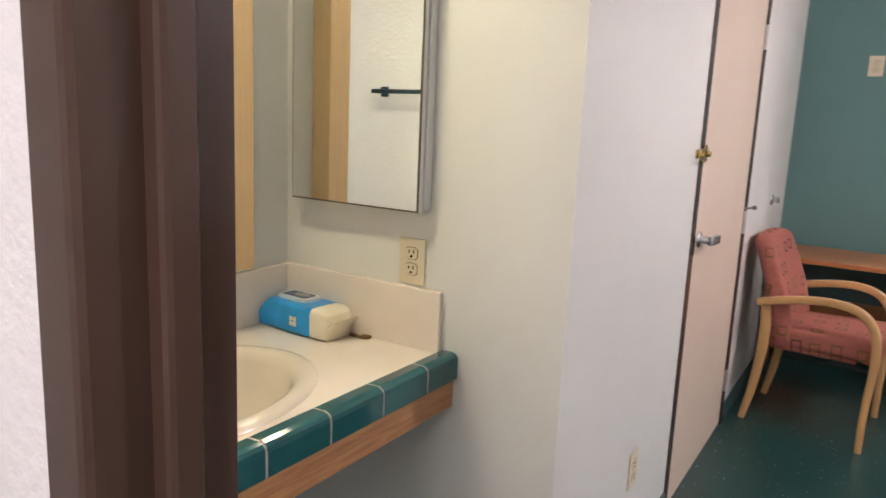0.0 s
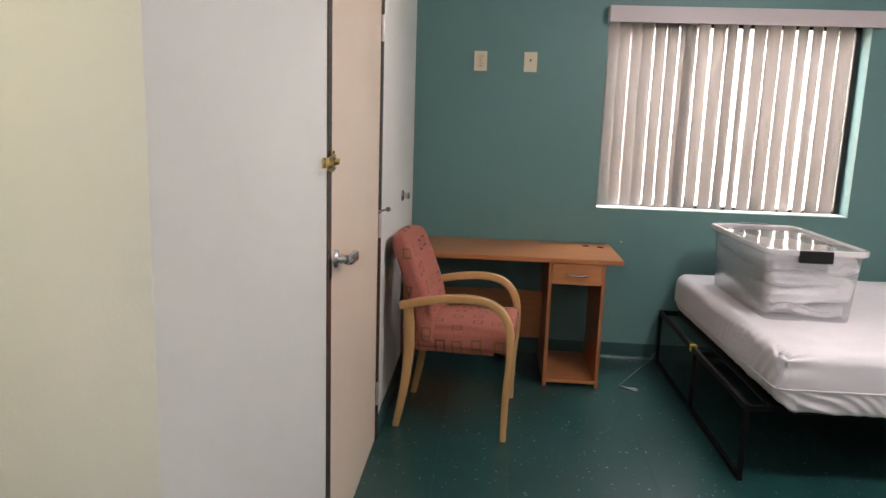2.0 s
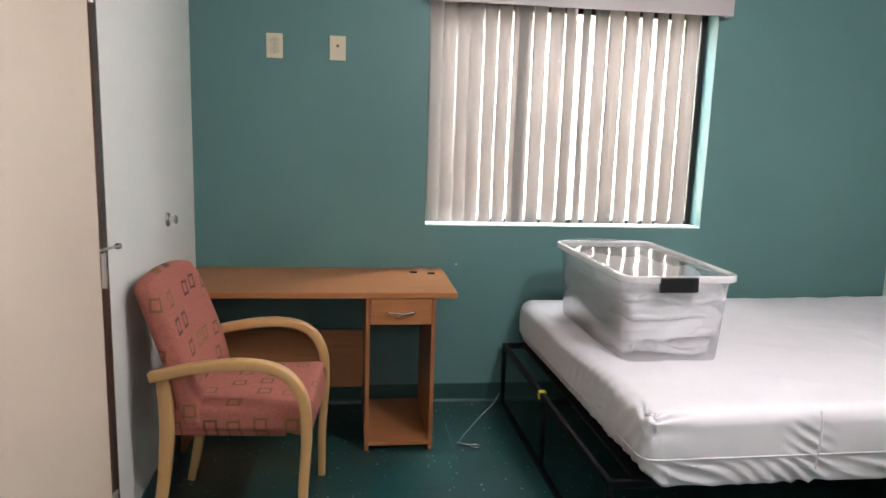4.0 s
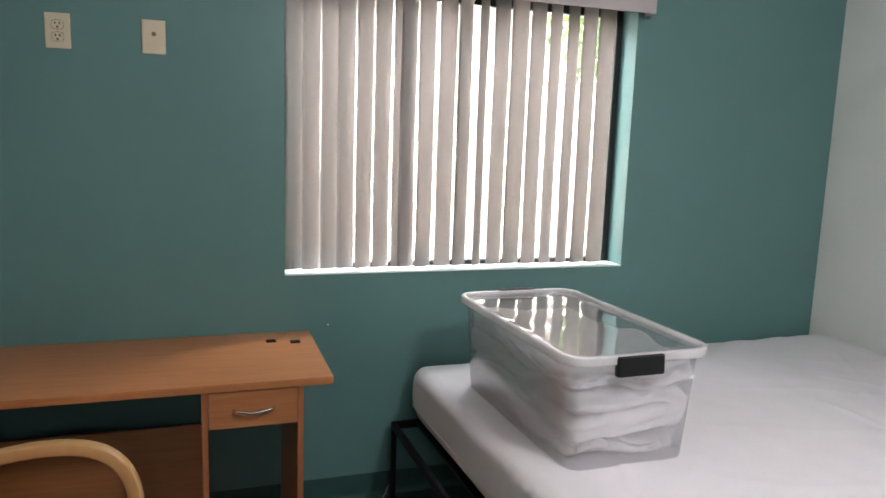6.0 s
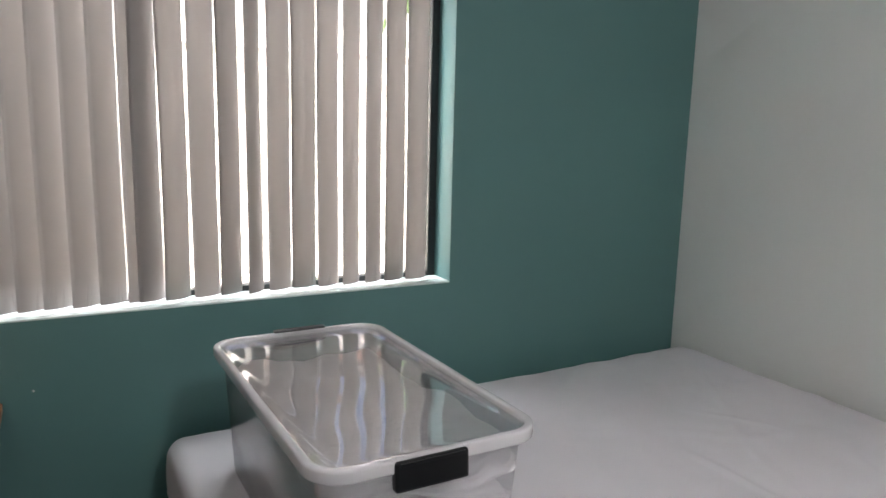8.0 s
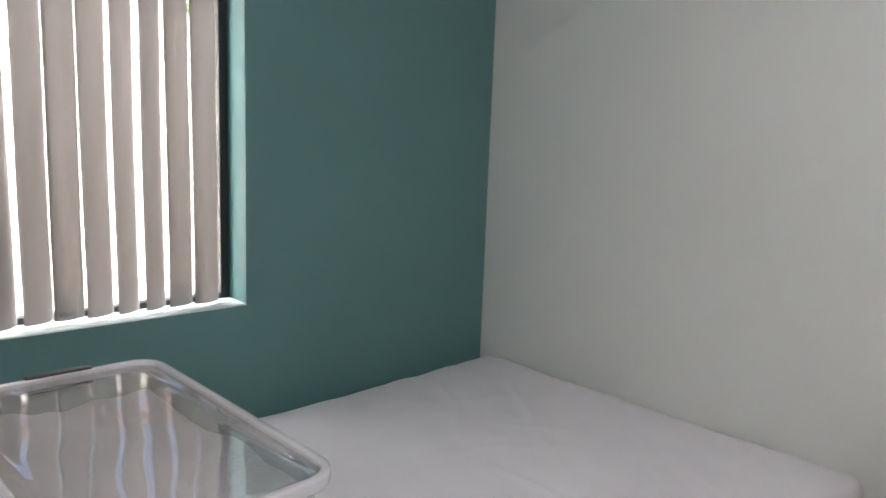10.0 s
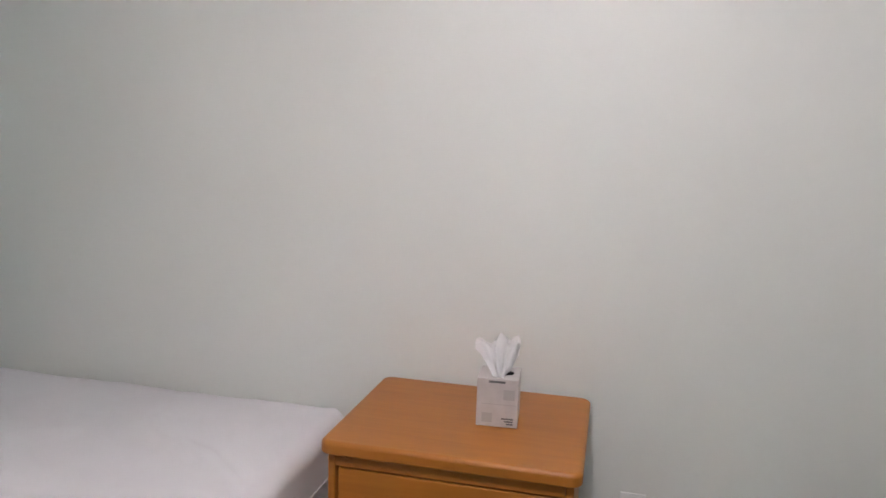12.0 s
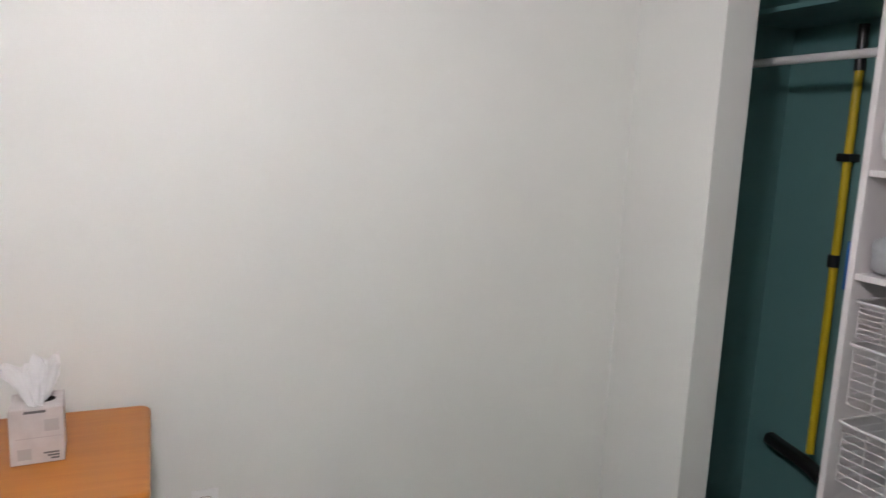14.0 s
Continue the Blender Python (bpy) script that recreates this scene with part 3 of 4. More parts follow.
# ---- outside ----
structure("ground", box(-400, 400, 5.1, 800, -0.35, -0.15), CONCRETE, "pale concrete yard outside the window")
house = thing("neighbour_building", pose(1.5, 10.5, -0.15), "pale stucco building with white siding under the eaves", "building")
part("wall", box(-9, 9, 0, 6, 0, 2.45), STUCCO, house, "sunlit pale stucco wall")
for i in range(5):
    part("siding_board", turned(box(-9, 9, -0.02, 0.0, 0, 0.155, 0.004), pose(0, -0.002, 2.46 + 0.15 * i, 4, 0, 0)), SIDING, house)
part("fascia", box(-9, 9, -0.06, 0.02, 2.41, 2.45), SIDING, house, "pale trim band")
part("roof", box(-9.3, 9.3, -0.5, 6.3, 3.22, 3.36), BROWN, house, "brown roof edge")
for x in (-3.6, 4.2):
    w = part("window", box(x - 0.55, x + 0.55, -0.03, 0.03, 0.95, 2.05, 0.01), BLACKALU, house, "dark framed window")
    part("pane", box(x - 0.49, x + 0.49, -0.036, -0.031, 1.01, 1.99), SHADE_GLASS, w)
tree = thing("tree", pose(4.3, 8.4, -0.15), "small leafy green tree beside the yard", "tree")
part("trunk", sweep(smooth_path([(0, 0, 0), (0.05, 0.02, 0.9), (-0.04, 0.05, 1.8), (0.06, 0.0, 2.7)], 5), circle(0.09, 10), taper=lambda u: 1 - 0.6 * u), BARK, tree)
rng = random.Random(5)
for _ in range(5):
    a = rng.uniform(0, 6.28)
    part("limb", sweep(smooth_path([(0, 0, 1.7), (0.35 * math.cos(a), 0.35 * math.sin(a), 2.3), (0.8 * math.cos(a), 0.8 * math.sin(a), 2.9)], 4), circle(0.035, 6), taper=lambda u: 1 - 0.7 * u), BARK, tree)
b = bmesh.new()
for _ in range(1500):
    d = Vector((rng.gauss(0, 1), rng.gauss(0, 1), rng.gauss(0, 1))).normalized()
    p = Vector((0, 0, 2.75)) + Vector((d.x * 1.15, d.y * 1.1, d.z * 0.85)) * (rng.random() ** 0.45) * (0.8 + 0.3 * noise.noise(d * 2))
    m = Matrix.Translation(p) @ Euler((rng.uniform(0, 6), rng.uniform(0, 6), rng.uniform(0, 6))).to_matrix().to_4x4()
    q = [b.verts.new(m @ Vector(c)) for c in ((-0.07, 0, 0), (0, -0.03, 0.008), (0.07, 0, 0), (0, 0.03, 0.008))]
    b.faces.new(q)
part("crown", b, LEAF, tree, "green leaves")

# ---- vertical blinds ----
blind = thing("vertical_blind", pose(0, 0, 0), "off-white vertical vane blind with a plain valance, half closed", "blind")
b = box(0.503, 2.022, 4.845, 4.853, 2.022, 2.112, 0.003)
box(0.503, 0.511, 4.853, WIN_Y - 0.001, 2.022, 2.112, 0.002, b)
box(2.014, 2.022, 4.853, WIN_Y - 0.001, 2.022, 2.112, 0.002, b)
part("valance", b, VALANCE, blind, "mauve-grey vinyl valance")
part("head_rail", box(0.52, 2.005, 4.872, WIN_Y - 0.002, 2.052, 2.085, 0.003), WHITEPLASTIC, blind)
rng = random.Random(11)
VW = 0.089
# each vane: where it hangs along the rail, and how far it is turned (degrees)
VANES = [(0.553, 33), (0.618, 30), (0.688, 31), (0.752, 30), (0.824, 31), (0.895, 30), (0.970, 30), (1.000, 30), (1.075, 26), (1.160, 21),
         (1.236, 34), (1.312, 46), (1.391, 22), (1.471, 14), (1.553, 20), (1.634, 30), (1.715, 30), (1.795, 18), (1.879, 9)]


def vane(theta, length, bend):
    """One vane, hung from its top, curved across and gently twisted."""
    def place(u, v):
        x = (u - 0.5) * VW
        y = -0.0125 * (1 - (2 * u - 1) ** 2)
        s = bend * (1 - v) ** 2
        sway = 0.0012 * math.sin(6.5 * v + 40 * theta)
        return Vector((x * math.cos(theta + s) - y * math.sin(theta + s) + sway, x * math.sin(theta + s) + y * math.cos(theta + s), -length * (1 - v)))
    s = grid_mesh(8, 12, place)
    bmesh.ops.solidify(s, geom=s.faces[:], thickness=0.0012)
    return s


for x, deg in VANES:
    ob = part("vane", vane(radians(deg), 2.052 - WZ0 - 0.016 + rng.uniform(-0.002, 0.002), radians(rng.uniform(-1.5, 1.5))), SLAT, blind, "", True)
    ob.location = (x, WIN_Y + 0.059, 2.052)

# ---- wall plates ----


def outlet(name, m, mat, label, kind_of="duplex", size=(0.076, 0.114)):
    """A wall plate facing +y of its pose; its back lies on the wall."""
    w, h = size
    o = thing(name, m, label, "outlet" if kind_of == "duplex" else "wall plate")
    part("plate", box(-w / 2, w / 2, 0.0005, 0.006, -h / 2, h / 2, 0.002), mat, o)
    if kind_of == "duplex":
        for z in (-0.0195, 0.0195):
            f = prism([(x, y) for x, y in rounded(-0.017, 0.017, -0.014, 0.014, 0.009, 4)], 0, 0.0025)
            part("gap", turned(prism(rounded(-0.0185, 0.0185, -0.0155, 0.0155, 0.010, 4), 0, 0.0008), pose(0, 0.0056, z, -90, 0, 0)), BRONZE, o, "dark gap round the receptacle")
            r = part("receptacle", turned(f, pose(0, 0.0058, z, -90, 0, 0)), mat, o)
            for x, hh in ((-0.0065, 0.009), (0.0065, 0.007)):
                part("slot", box(x - 0.0018, x + 0.0018, 0.0084, 0.0088, z + 0.0015 - hh / 2 + 0.003, z + 0.0015 + hh / 2 + 0.003), SLOT, r)
            part("slot", turned(lathe([(0, 0), (0.0036, 0), (0.0036, 0.0006), (0, 0.0006)], 10), pose(0, 0.0083, z - 0.0075, -90, 0, 0)), SLOT, r)
        part("screw", turned(lathe([(0, 0), (0.003, 0), (0.002, 0.0012), (0, 0.0012)], 10), pose(0, 0.0058, 0, -90, 0, 0)), STEEL, o)
    elif kind_of == "coax":
        part("jack", turned(lathe([(0, 0), (0.0075, 0), (0.0075, 0.003), (0.0045, 0.004), (0.0045, 0.009), (0, 0.009)], 14), pose(0, 0.0058, 0.010, -90, 0, 0)), BRONZE, o, "dark cable jack")
        for z in (-0.042, 0.042):
            part("screw", turned(lathe([(0, 0), (0.003, 0), (0.002, 0.0012), (0, 0.0012)], 10), pose(0, 0.0058, z, -90, 0, 0)), STEEL, o)
    return o


outlet("outlet", pose(-0.226, WIN_Y, 1.790, 0, 0, 180), IVORY, "ivory duplex outlet high on the teal wall")
outlet("coax_plate", pose(0.069, WIN_Y, 1.791, 0, 0, 180), IVORY, "ivory cable jack plate high on the teal wall", "coax")
outlet("outlet", pose(-0.983, 1.486, 1.048, 0, 0, 180), IVORY, "ivory duplex outlet above the vanity backsplash")
outlet("outlet", LEFT @ pose(0, 0.622, 0.372, 0, 0, -90), IVORY, "ivory duplex outlet low on the white wall")
outlet("outlet", pose(RIGHT_X, 2.435, 0.371, 0, 0, 90), WHITEPLASTIC, "white duplex outlet low on the wall beside the nightstand")

# ---- desk ----
desk = thing("desk", pose(0, 0, 0), "orange-brown laminate writing desk with one drawer and open pedestal", "desk")
top = prism(rounded(-0.594, 0.602, 4.350, 4.914, 0.012, 3), 0.702, 0.726, 0.003)
desktop = part("desktop", top, LAMINATE, desk)
for x, y in ((0.447, 4.792), (0.531, 4.765)):
    part("cable_hole", box(x - 0.018, x + 0.018, y - 0.019, y + 0.019, 0.7255, 0.7275, 0.0008), SLOT, desktop, "dark square cable hole")
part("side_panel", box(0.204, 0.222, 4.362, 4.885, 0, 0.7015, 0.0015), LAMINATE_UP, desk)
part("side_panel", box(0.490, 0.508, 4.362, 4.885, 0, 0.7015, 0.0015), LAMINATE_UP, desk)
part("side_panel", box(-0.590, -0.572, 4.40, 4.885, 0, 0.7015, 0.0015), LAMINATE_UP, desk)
part("modesty_panel", box(-0.5715, 0.2035, 4.745, 4.761, 0.158, 0.448, 0.0015), LAMINATE, desk)
part("bottom_shelf", box(0.2225, 0.4895, 4.366, 4.88, 0.022, 0.040, 0.0015), LAMINATE, desk)
part("back_rail", box(0.2225, 0.4895, 4.862, 4.878, 0.585, 0.7015, 0.0015), LAMINATE, desk)
drawer = part("drawer", box(0.2235, 0.4885, 4.358, 4.376, 0.583, 0.698, 0.002), LAMINATE, desk, "laminate drawer front")
box_b = box(0.232, 0.480, 4.377, 4.80, 0.592, 0.596)
box(0.232, 0.240, 4.377, 4.80, 0.596, 0.67, bm=box_b)
box(0.472, 0.480, 4.377, 4.80, 0.596, 0.67, bm=box_b)
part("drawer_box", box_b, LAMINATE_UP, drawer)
part("pull", sweep(smooth_path([(0.296, 4.358, 0.640), (0.306, 4.340, 0.641), (0.356, 4.332, 0.637), (0.406, 4.340, 0.641), (0.416, 4.358, 0.640)], 6), circle(0.0045, 8), Vector((0, 0, 1))), CHROME, drawer, "satin metal bow pull", True)

# ---- armchair ----
chair = thing("armchair", pose(-0.2515, 3.918, 0, 0, 0, -4.9), "maple armchair with salmon patterned upholstery, facing away from the white wall", "chair")
for s in (-1, 1):
    front = smooth_path([(0.254, s * 0.268, 0.0), (0.256, s * 0.266, 0.20), (0.268, s * 0.264, 0.42), (0.252, s * 0.263, 0.552), (0.188, s * 0.262, 0.630), (0.07, s * 0.258, 0.654), (-0.09, s * 0.247, 0.636), (-0.245, s * 0.232, 0.597)], 8)
    part("front_leg", sweep(front, plank(0.034, 0.036), Vector((0, 1, 0)), taper=lambda u: 0.80 + 0.25 * min(1, u * 3)), MAPLE, chair, "bent maple front leg and arm", True)
    back = smooth_path([(-0.262, s * 0.216, 0.0), (-0.228, s * 0.217, 0.17), (-0.205, s * 0.218, 0.36), (-0.203, s * 0.218, 0.50), (-0.212, s * 0.216, 0.60)], 8)
    part("back_leg", sweep(back, plank(0.042, 0.032), Vector((0, 1, 0)), taper=lambda u: 0.72 + 0.35 * min(1, u * 2)), MAPLE, chair, "maple back leg", True)


def seat_shape(p):
    k = 1.0 + 0.14 * (p.x / 0.46)
    crown = 0.018 * (1 - (2 * p.y / 0.48) ** 2) * (p.z > 0.07)
    waterfall = -0.030 * max(0, (p.x - 0.12) / 0.12) ** 2 * (p.z < 0.05)
    return Vector((p.x, p.y * k, p.z + crown + waterfall + 0.03 * p.x))


def back_shape(p):
    u = p.z / 0.50
    lean = -0.127 * u - 0.025 * u * u
    wrap = 0.022 * (2 * p.y / 0.44) ** 2 * (1 if p.x > 0 else 0.6)
    crown = 0.016 * (1 - (2 * p.y / 0.44) ** 2) * (u > 0.9)
    belly = 0.016 * math.sin(math.pi * min(1, u * 1.1)) * (1 if p.x > 0 else 0.2)
    return Vector((p.x + lean + wrap + belly, p.y, p.z + crown))


part("seat", turned(cushion(0.475, 0.46, 0.100, 0.032, 14, seat_shape), pose(0.040, 0, 0.396)), SEAT_FABRIC, chair, "salmon patterned seat cushion", True)
part("backrest", turned(cushion(0.078, 0.455, 0.495, 0.036, 16, back_shape), pose(-0.133, 0, 0.410)), BACK_FABRIC, chair, "salmon patterned upholstered back", True)
part("seat_rail", box(-0.19, 0.19, -0.20, 0.20, 0.378, 0.402, 0.004), SEAT_FABRIC, chair)

# ---- bed ----
BED = pose(0.953, 3.394, 0, 0, 0, 0.9)
bed = thing("bed_frame", BED, "black metal platform bed frame with floor rails", "bed")
BL, BW, BT = 2.08, 1.483, 0.335
for y0, y1 in ((0.0, 0.020), (BW - 0.020, BW)):
    part("top_rail", box(0.0205, BL, y0, y1, BT - 0.028, BT, 0.002), BLACKMETAL, bed)
for x0 in (0.0, BL + 0.0005):
    part("top_rail", box(x0, x0 + 0.020, 0.0, BW, BT - 0.028, BT, 0.002), BLACKMETAL, bed)
    part("floor_rail", box(x0, x0 + 0.020, 0.0, BW, 0.0, 0.022, 0.002), BLACKMETAL, bed)
for x0 in (0.0, 0.70, 1.40, BL + 0.0005):
    for y0 in (0.0, 0.735, BW - 0.020):
        if x0 in (0.70, 1.40) and y0 != 0.735:
            continue
        part("post", box(x0, x0 + 0.020, y0, y0 + 0.020, 0.0225, BT - 0.0285, 0.002), BLACKMETAL, bed)
part("centre_rail", box(0.0205, BL, BW / 2 - 0.012, BW / 2 + 0.012, BT - 0.045, BT - 0.016, 0.002), BLACKMETAL, bed)
for i in range(12):
    x0 = 0.10 + i * 0.168
    part("slat", box(x0, x0 + 0.050, 0.0205, BW - 0.0205, BT - 0.0155, BT - 0.004, 0.002), BLACKMETAL, bed)
part("tag", box(-0.004, 0.029, 0.775, 0.802, BT - 0.032, BT + 0.003, 0.003), TAG, bed, "small yellow tag tied on the rail")

ML, MW, MH = 2.060, 1.495, 0.246
# creases left in the cover: from and to, about the middle of the mattress
CREASES = [(0.44, 0.69, 0.22, 0.51), (0.47, 0.19, 0.63, -0.03), (0.64, -0.38, 0.57, -0.52), (0.61, -0.47, 0.40, -0.72), (0.25, -0.03, 0.25, -0.38),
           (0.80, 0.42, 0.62, 0.18), (-0.72, -0.66, -0.60, -0.50), (-0.80, -0.40, -0.70, -0.20)]


def sheet_shape(p):
    """Stretched cover: sagging top, slanting gathers low on the sides, a welt and a seam."""
    top = max(0.0, min(1.0, (p.z - 0.17) / 0.06))
    side = 1 - top
    n = noise.noise(Vector((p.x * 3.1, p.y * 3.1, 3.7)))
    d = Vector((0, 0, 0))
    d.z += top * (0.007 * n + 0.004 * noise.noise(Vector((p.x * 9, p.y * 7, 1.1))))
    d.z += max(0, p.z / MH) * 0.019 * (p.x / ML + 0.5)
    d.z -= top * 0.003 * (max(0, abs(p.y) - 0.55) / 0.17)
    # long faint folds across the top
    d.z += top * 0.0022 * max(0, 1 - abs(((p.x * 0.5 + p.y + 0.10 * n) * 2.2) % 1 - 0.5) * 12)
    far = max(0.0, min(1.0, (p.x - 0.1) / 0.5))
    d.z += top * far * 0.0035 * max(0, 1 - abs(((p.x * 0.9 - p.y * 0.7 + 0.15 * n) * 3.1) % 1 - 0.5) * 9)
    for ax, ay, bx, by in CREASES:
        u = max(0.0, min(1.0, ((p.x - ax) * (bx - ax) + (p.y - ay) * (by - ay)) / ((bx - ax) ** 2 + (by - ay) ** 2)))
        q = math.hypot(p.x - ax - u * (bx - ax), p.y - ay - u * (by - ay))
        if q < 0.05:
            d.z += top * 0.0055 * math.sin(math.pi * (0.15 + 0.7 * u)) * (math.exp(-(q / 0.011) ** 2) - 0.3 * math.exp(-(q / 0.028) ** 2))
    low = max(0.0, min(1.0, (0.098 - p.z) / 0.03)) * side
    if abs(p.y) > MW / 2 - 0.06:
        s = 1 if p.y > 0 else -1
        w = noise.noise(Vector((p.x * 3.5, 0, p.z * 3)))
        f = 1 - 2 * abs(math.sin(70 * (0.55 * p.x + p.z) + 5 * w)) ** 0.7
        k = 0.35 + 0.65 * abs(noise.noise(Vector((p.x * 4, 9, 0)))) * 2
        near = max(0, 1 - abs(p.x + 0.47) / 0.10)
        d.y += s * ((0.0080 * low * k * min(1, 0.35 + p.z / 0.04) + 0.007 * side * near) * f + 0.004 * side * noise.noise(Vector((p.x * 6, 2, p.z * 9))))
        d.y -= s * 0.012 * low * (s > 0)
        if s < 0:
            k = max(0.0, 1 - p.z / 0.055)
            d.y -= 0.6 * 0.055 * (1 - math.sqrt(1 - k * k))
            d.z -= 0.020 * k * max(0.0, min(1.0, (0.028 - MW / 2 - p.y - d.y) / 0.022))
    if abs(p.x) > ML / 2 - 0.075:
        s = 1 if p.x > 0 else -1
        w = noise.noise(Vector((p.y * 3.0, 4, p.z * 2)))
        g = noise.noise(Vector((p.y * 9.0, 11, 0)))
        # fine slanting pleats, gathered towards the front corner
        f = 1 - 2 * abs(math.sin(52 * (p.y + 0.45 * p.z) + 5 * w)) ** 0.6
        k = max(0.0, 1 - abs(p.y + 0.42) / 0.42) * (0.55 + 0.9 * abs(g))
        d.x += s * (0.019 * (1 - 0.75 * top) * k * f + 0.004 * side * noise.noise(Vector((p.y * 5, 7, p.z * 7))))
        d.x += s * 0.005 * math.sin(math.pi * min(1, p.z / MH)) - s * 0.030 * max(0.0, 0.09 - p.z) / 0.09
    # gathers where the front corner of the cover is sewn
    cx, cy = p.x + ML / 2, p.y + MW / 2
    near = max(0.0, 1 - math.hypot(cx, cy) / 0.17)
    if near > 0:
        w = math.atan2(cy, cx)
        d += Vector((-0.6, -0.6, 0.5)) * 0.011 * near * math.sin(26 * w + 60 * p.z) * max(0.0, min(1.0, (p.z - 0.10) / 0.08))
    # the head end stands askew on the frame
    d.x -= 0.040 * (p.y / MW + 0.5) * (0.5 - p.x / ML)
    return p + d


def mattress_mesh():
    """A rounded slab with dense rows, so that folds show."""
    b = bmesh.new()
    bmesh.ops.create_cube(b, size=2)
    xs = [e for e in b.edges if abs((e.verts[0].co - e.verts[1].co).x) > 1]
    bmesh.ops.subdivide_edges(b, edges=xs, cuts=170, use_grid_fill=True)
    ys = [e for e in b.edges if abs((e.verts[0].co - e.verts[1].co).y) > 1]
    bmesh.ops.subdivide_edges(b, edges=ys, cuts=120, use_grid_fill=True)
    zs = [e for e in b.edges if abs((e.verts[0].co - e.verts[1].co).z) > 1]
    bmesh.ops.subdivide_edges(b, edges=zs, cuts=34, use_grid_fill=True)
    r, sx, sy, sz = 0.052, ML, MW, MH
    for v in b.verts:
        c = v.co
        p = Vector((c.x * sx / 2, c.y * sy / 2, c.z * sz / 2))
        q = Vector((max(-sx / 2 + r, min(sx / 2 - r, p.x)), max(-sy / 2 + r, min(sy / 2 - r, p.y)), max(-sz / 2 + r, min(sz / 2 - r, p.z))))
        d = p - q
        v.co = q + (d.normalized() * r if d.length > 1e-6 else d) + Vector((0, 0, sz / 2))
        v.co = sheet_shape(v.co.copy())
    return b


mattress = thing("mattress", pose(1.045 + ML / 2, 3.357 + MW / 2, BT + 0.001, 0, 0, 0.3), "bare mattress in a fitted white cover on the black frame", "mattress")
part("cover", mattress_mesh(), SHEET, mattress, "stretched white fitted cover with gathers along its lower edge", True)
welt = [Vector((x, y, 0.088 + 0.003 * noise.noise(Vector((x * 4, y * 4, 0))) + 0.009 * (x / ML + 0.5))) for x, y in rounded(-ML / 2 - 0.001, ML / 2 + 0.001, -MW / 2 - 0.001, MW / 2 + 0.001, 0.055, 6)]
dense = []
for a, c in zip(welt, welt[1:] + welt[:1]):
    k = max(1, int((c - a).length / 0.05))
    dense += [a.lerp(c, q / k) for q in range(k)]
for p in dense:
    p.x += (0.004 if p.x > 0 else -0.003) * (abs(p.x) > ML / 2 - 0.03) - 0.040 * (p.y / MW + 0.5) * (0.5 - p.x / ML)
part("welt", sweep(dense, circle(0.0028, 8), Vector((0, 0, 1)), closed=True), SHEET, mattress, "sewn welt", True)
part("seam", sweep(smooth_path([(-0.435, -MW / 2 + 0.010, 0.235), (-0.435, -MW / 2 - 0.001, 0.200), (-0.435, -MW / 2 - 0.002, 0.12), (-0.437, -MW / 2 + 0.003, 0.03)], 6), circle(0.0035, 6), Vector((1, 0, 0))), SHEET, mattress, "vertical seam", True)

# cable with a clip, lying from the bed's post over the floor
b = sweep(smooth_path([(0.925, 4.875, 0.060), (0.885, 4.83, 0.020), (0.815, 4.74, 0.004), (0.735, 4.60, 0.004), (0.675, 4.49, 0.004), (0.640, 4.42, 0.004), (0.640, 4.395, 0.005)], 8), circle(0.0028, 6), Vector((0, 0, 1)))
cable = thing("cable", pose(0, 0, 0), "thin grey cable with a metal clip lying on the floor", "cable")
part("cord", b, CABLE, cable, "", True)
b = sweep(smooth_path([(0.632, 4.402, 0.007), (0.655, 4.388, 0.008), (0.690, 4.372, 0.007)], 5), plank(0.013, 0.012, 0.003), Vector((0, 0, 1)))
b = join(b, sweep(smooth_path([(0.685, 4.376, 0.007), (0.715, 4.380, 0.007), (0.728, 4.362, 0.007), (0.712, 4.348, 0.007), (0.688, 4.362, 0.007)], 5), circle(0.0045, 8), Vector((0, 0, 1))))
part("clip", b, CHROME, cable, "bright metal swivel clip", True)

# ---- storage bin on the mattress ----
BINZ = BT + 0.001 + 0.240 + 0.004
bin_thing = thing("storage_bin", pose(1.342, 4.205, BINZ, 0, 0, 1.2), "clear plastic storage bin with black latches, full of white bedding", "storage bin")
BX, BY, BH = 0.438, 0.80, 0.317


def bin_shell(x, y, r0, h, thick, flare=0.10):
    """An open tub with round corners that widens upwards."""
    bm = bmesh.new()
    levels = [(0.0, 1 - flare), (0.004, 1 - flare + 0.006), (h * 0.5, 1 - flare * 0.55), (h * 0.93, 1 - 0.02), (h, 1.0)]
    outer = []
    for z, k in levels:
        outer.append([bm.verts.new((px, py, z)) for px, py in rounded(-x / 2 * k, x / 2 * k, -y / 2 * (1 - (1 - k) * 0.6), y / 2 * (1 - (1 - k) * 0.6), r0, 5)])
    inner = []
    for z, k in levels[::-1]:
        z = max(z, thick)
        inner.append([bm.verts.new((px, py, z)) for px, py in rounded(-x / 2 * k + thick, x / 2 * k - thick, -y / 2 * (1 - (1 - k) * 0.6) + thick, y / 2 * (1 - (1 - k) * 0.6) - thick, r0 - thick, 5)])
    rings = outer + inner
    n = len(rings[0])
    for a, c in zip(rings, rings[1:]):
        for j in range(n):
            bm.faces.new((a[j], a[(j + 1) % n], c[(j + 1) % n], c[j]))
    bm.faces.new(rings[0][::-1])
    bm.faces.new(rings[-1])
    return bm


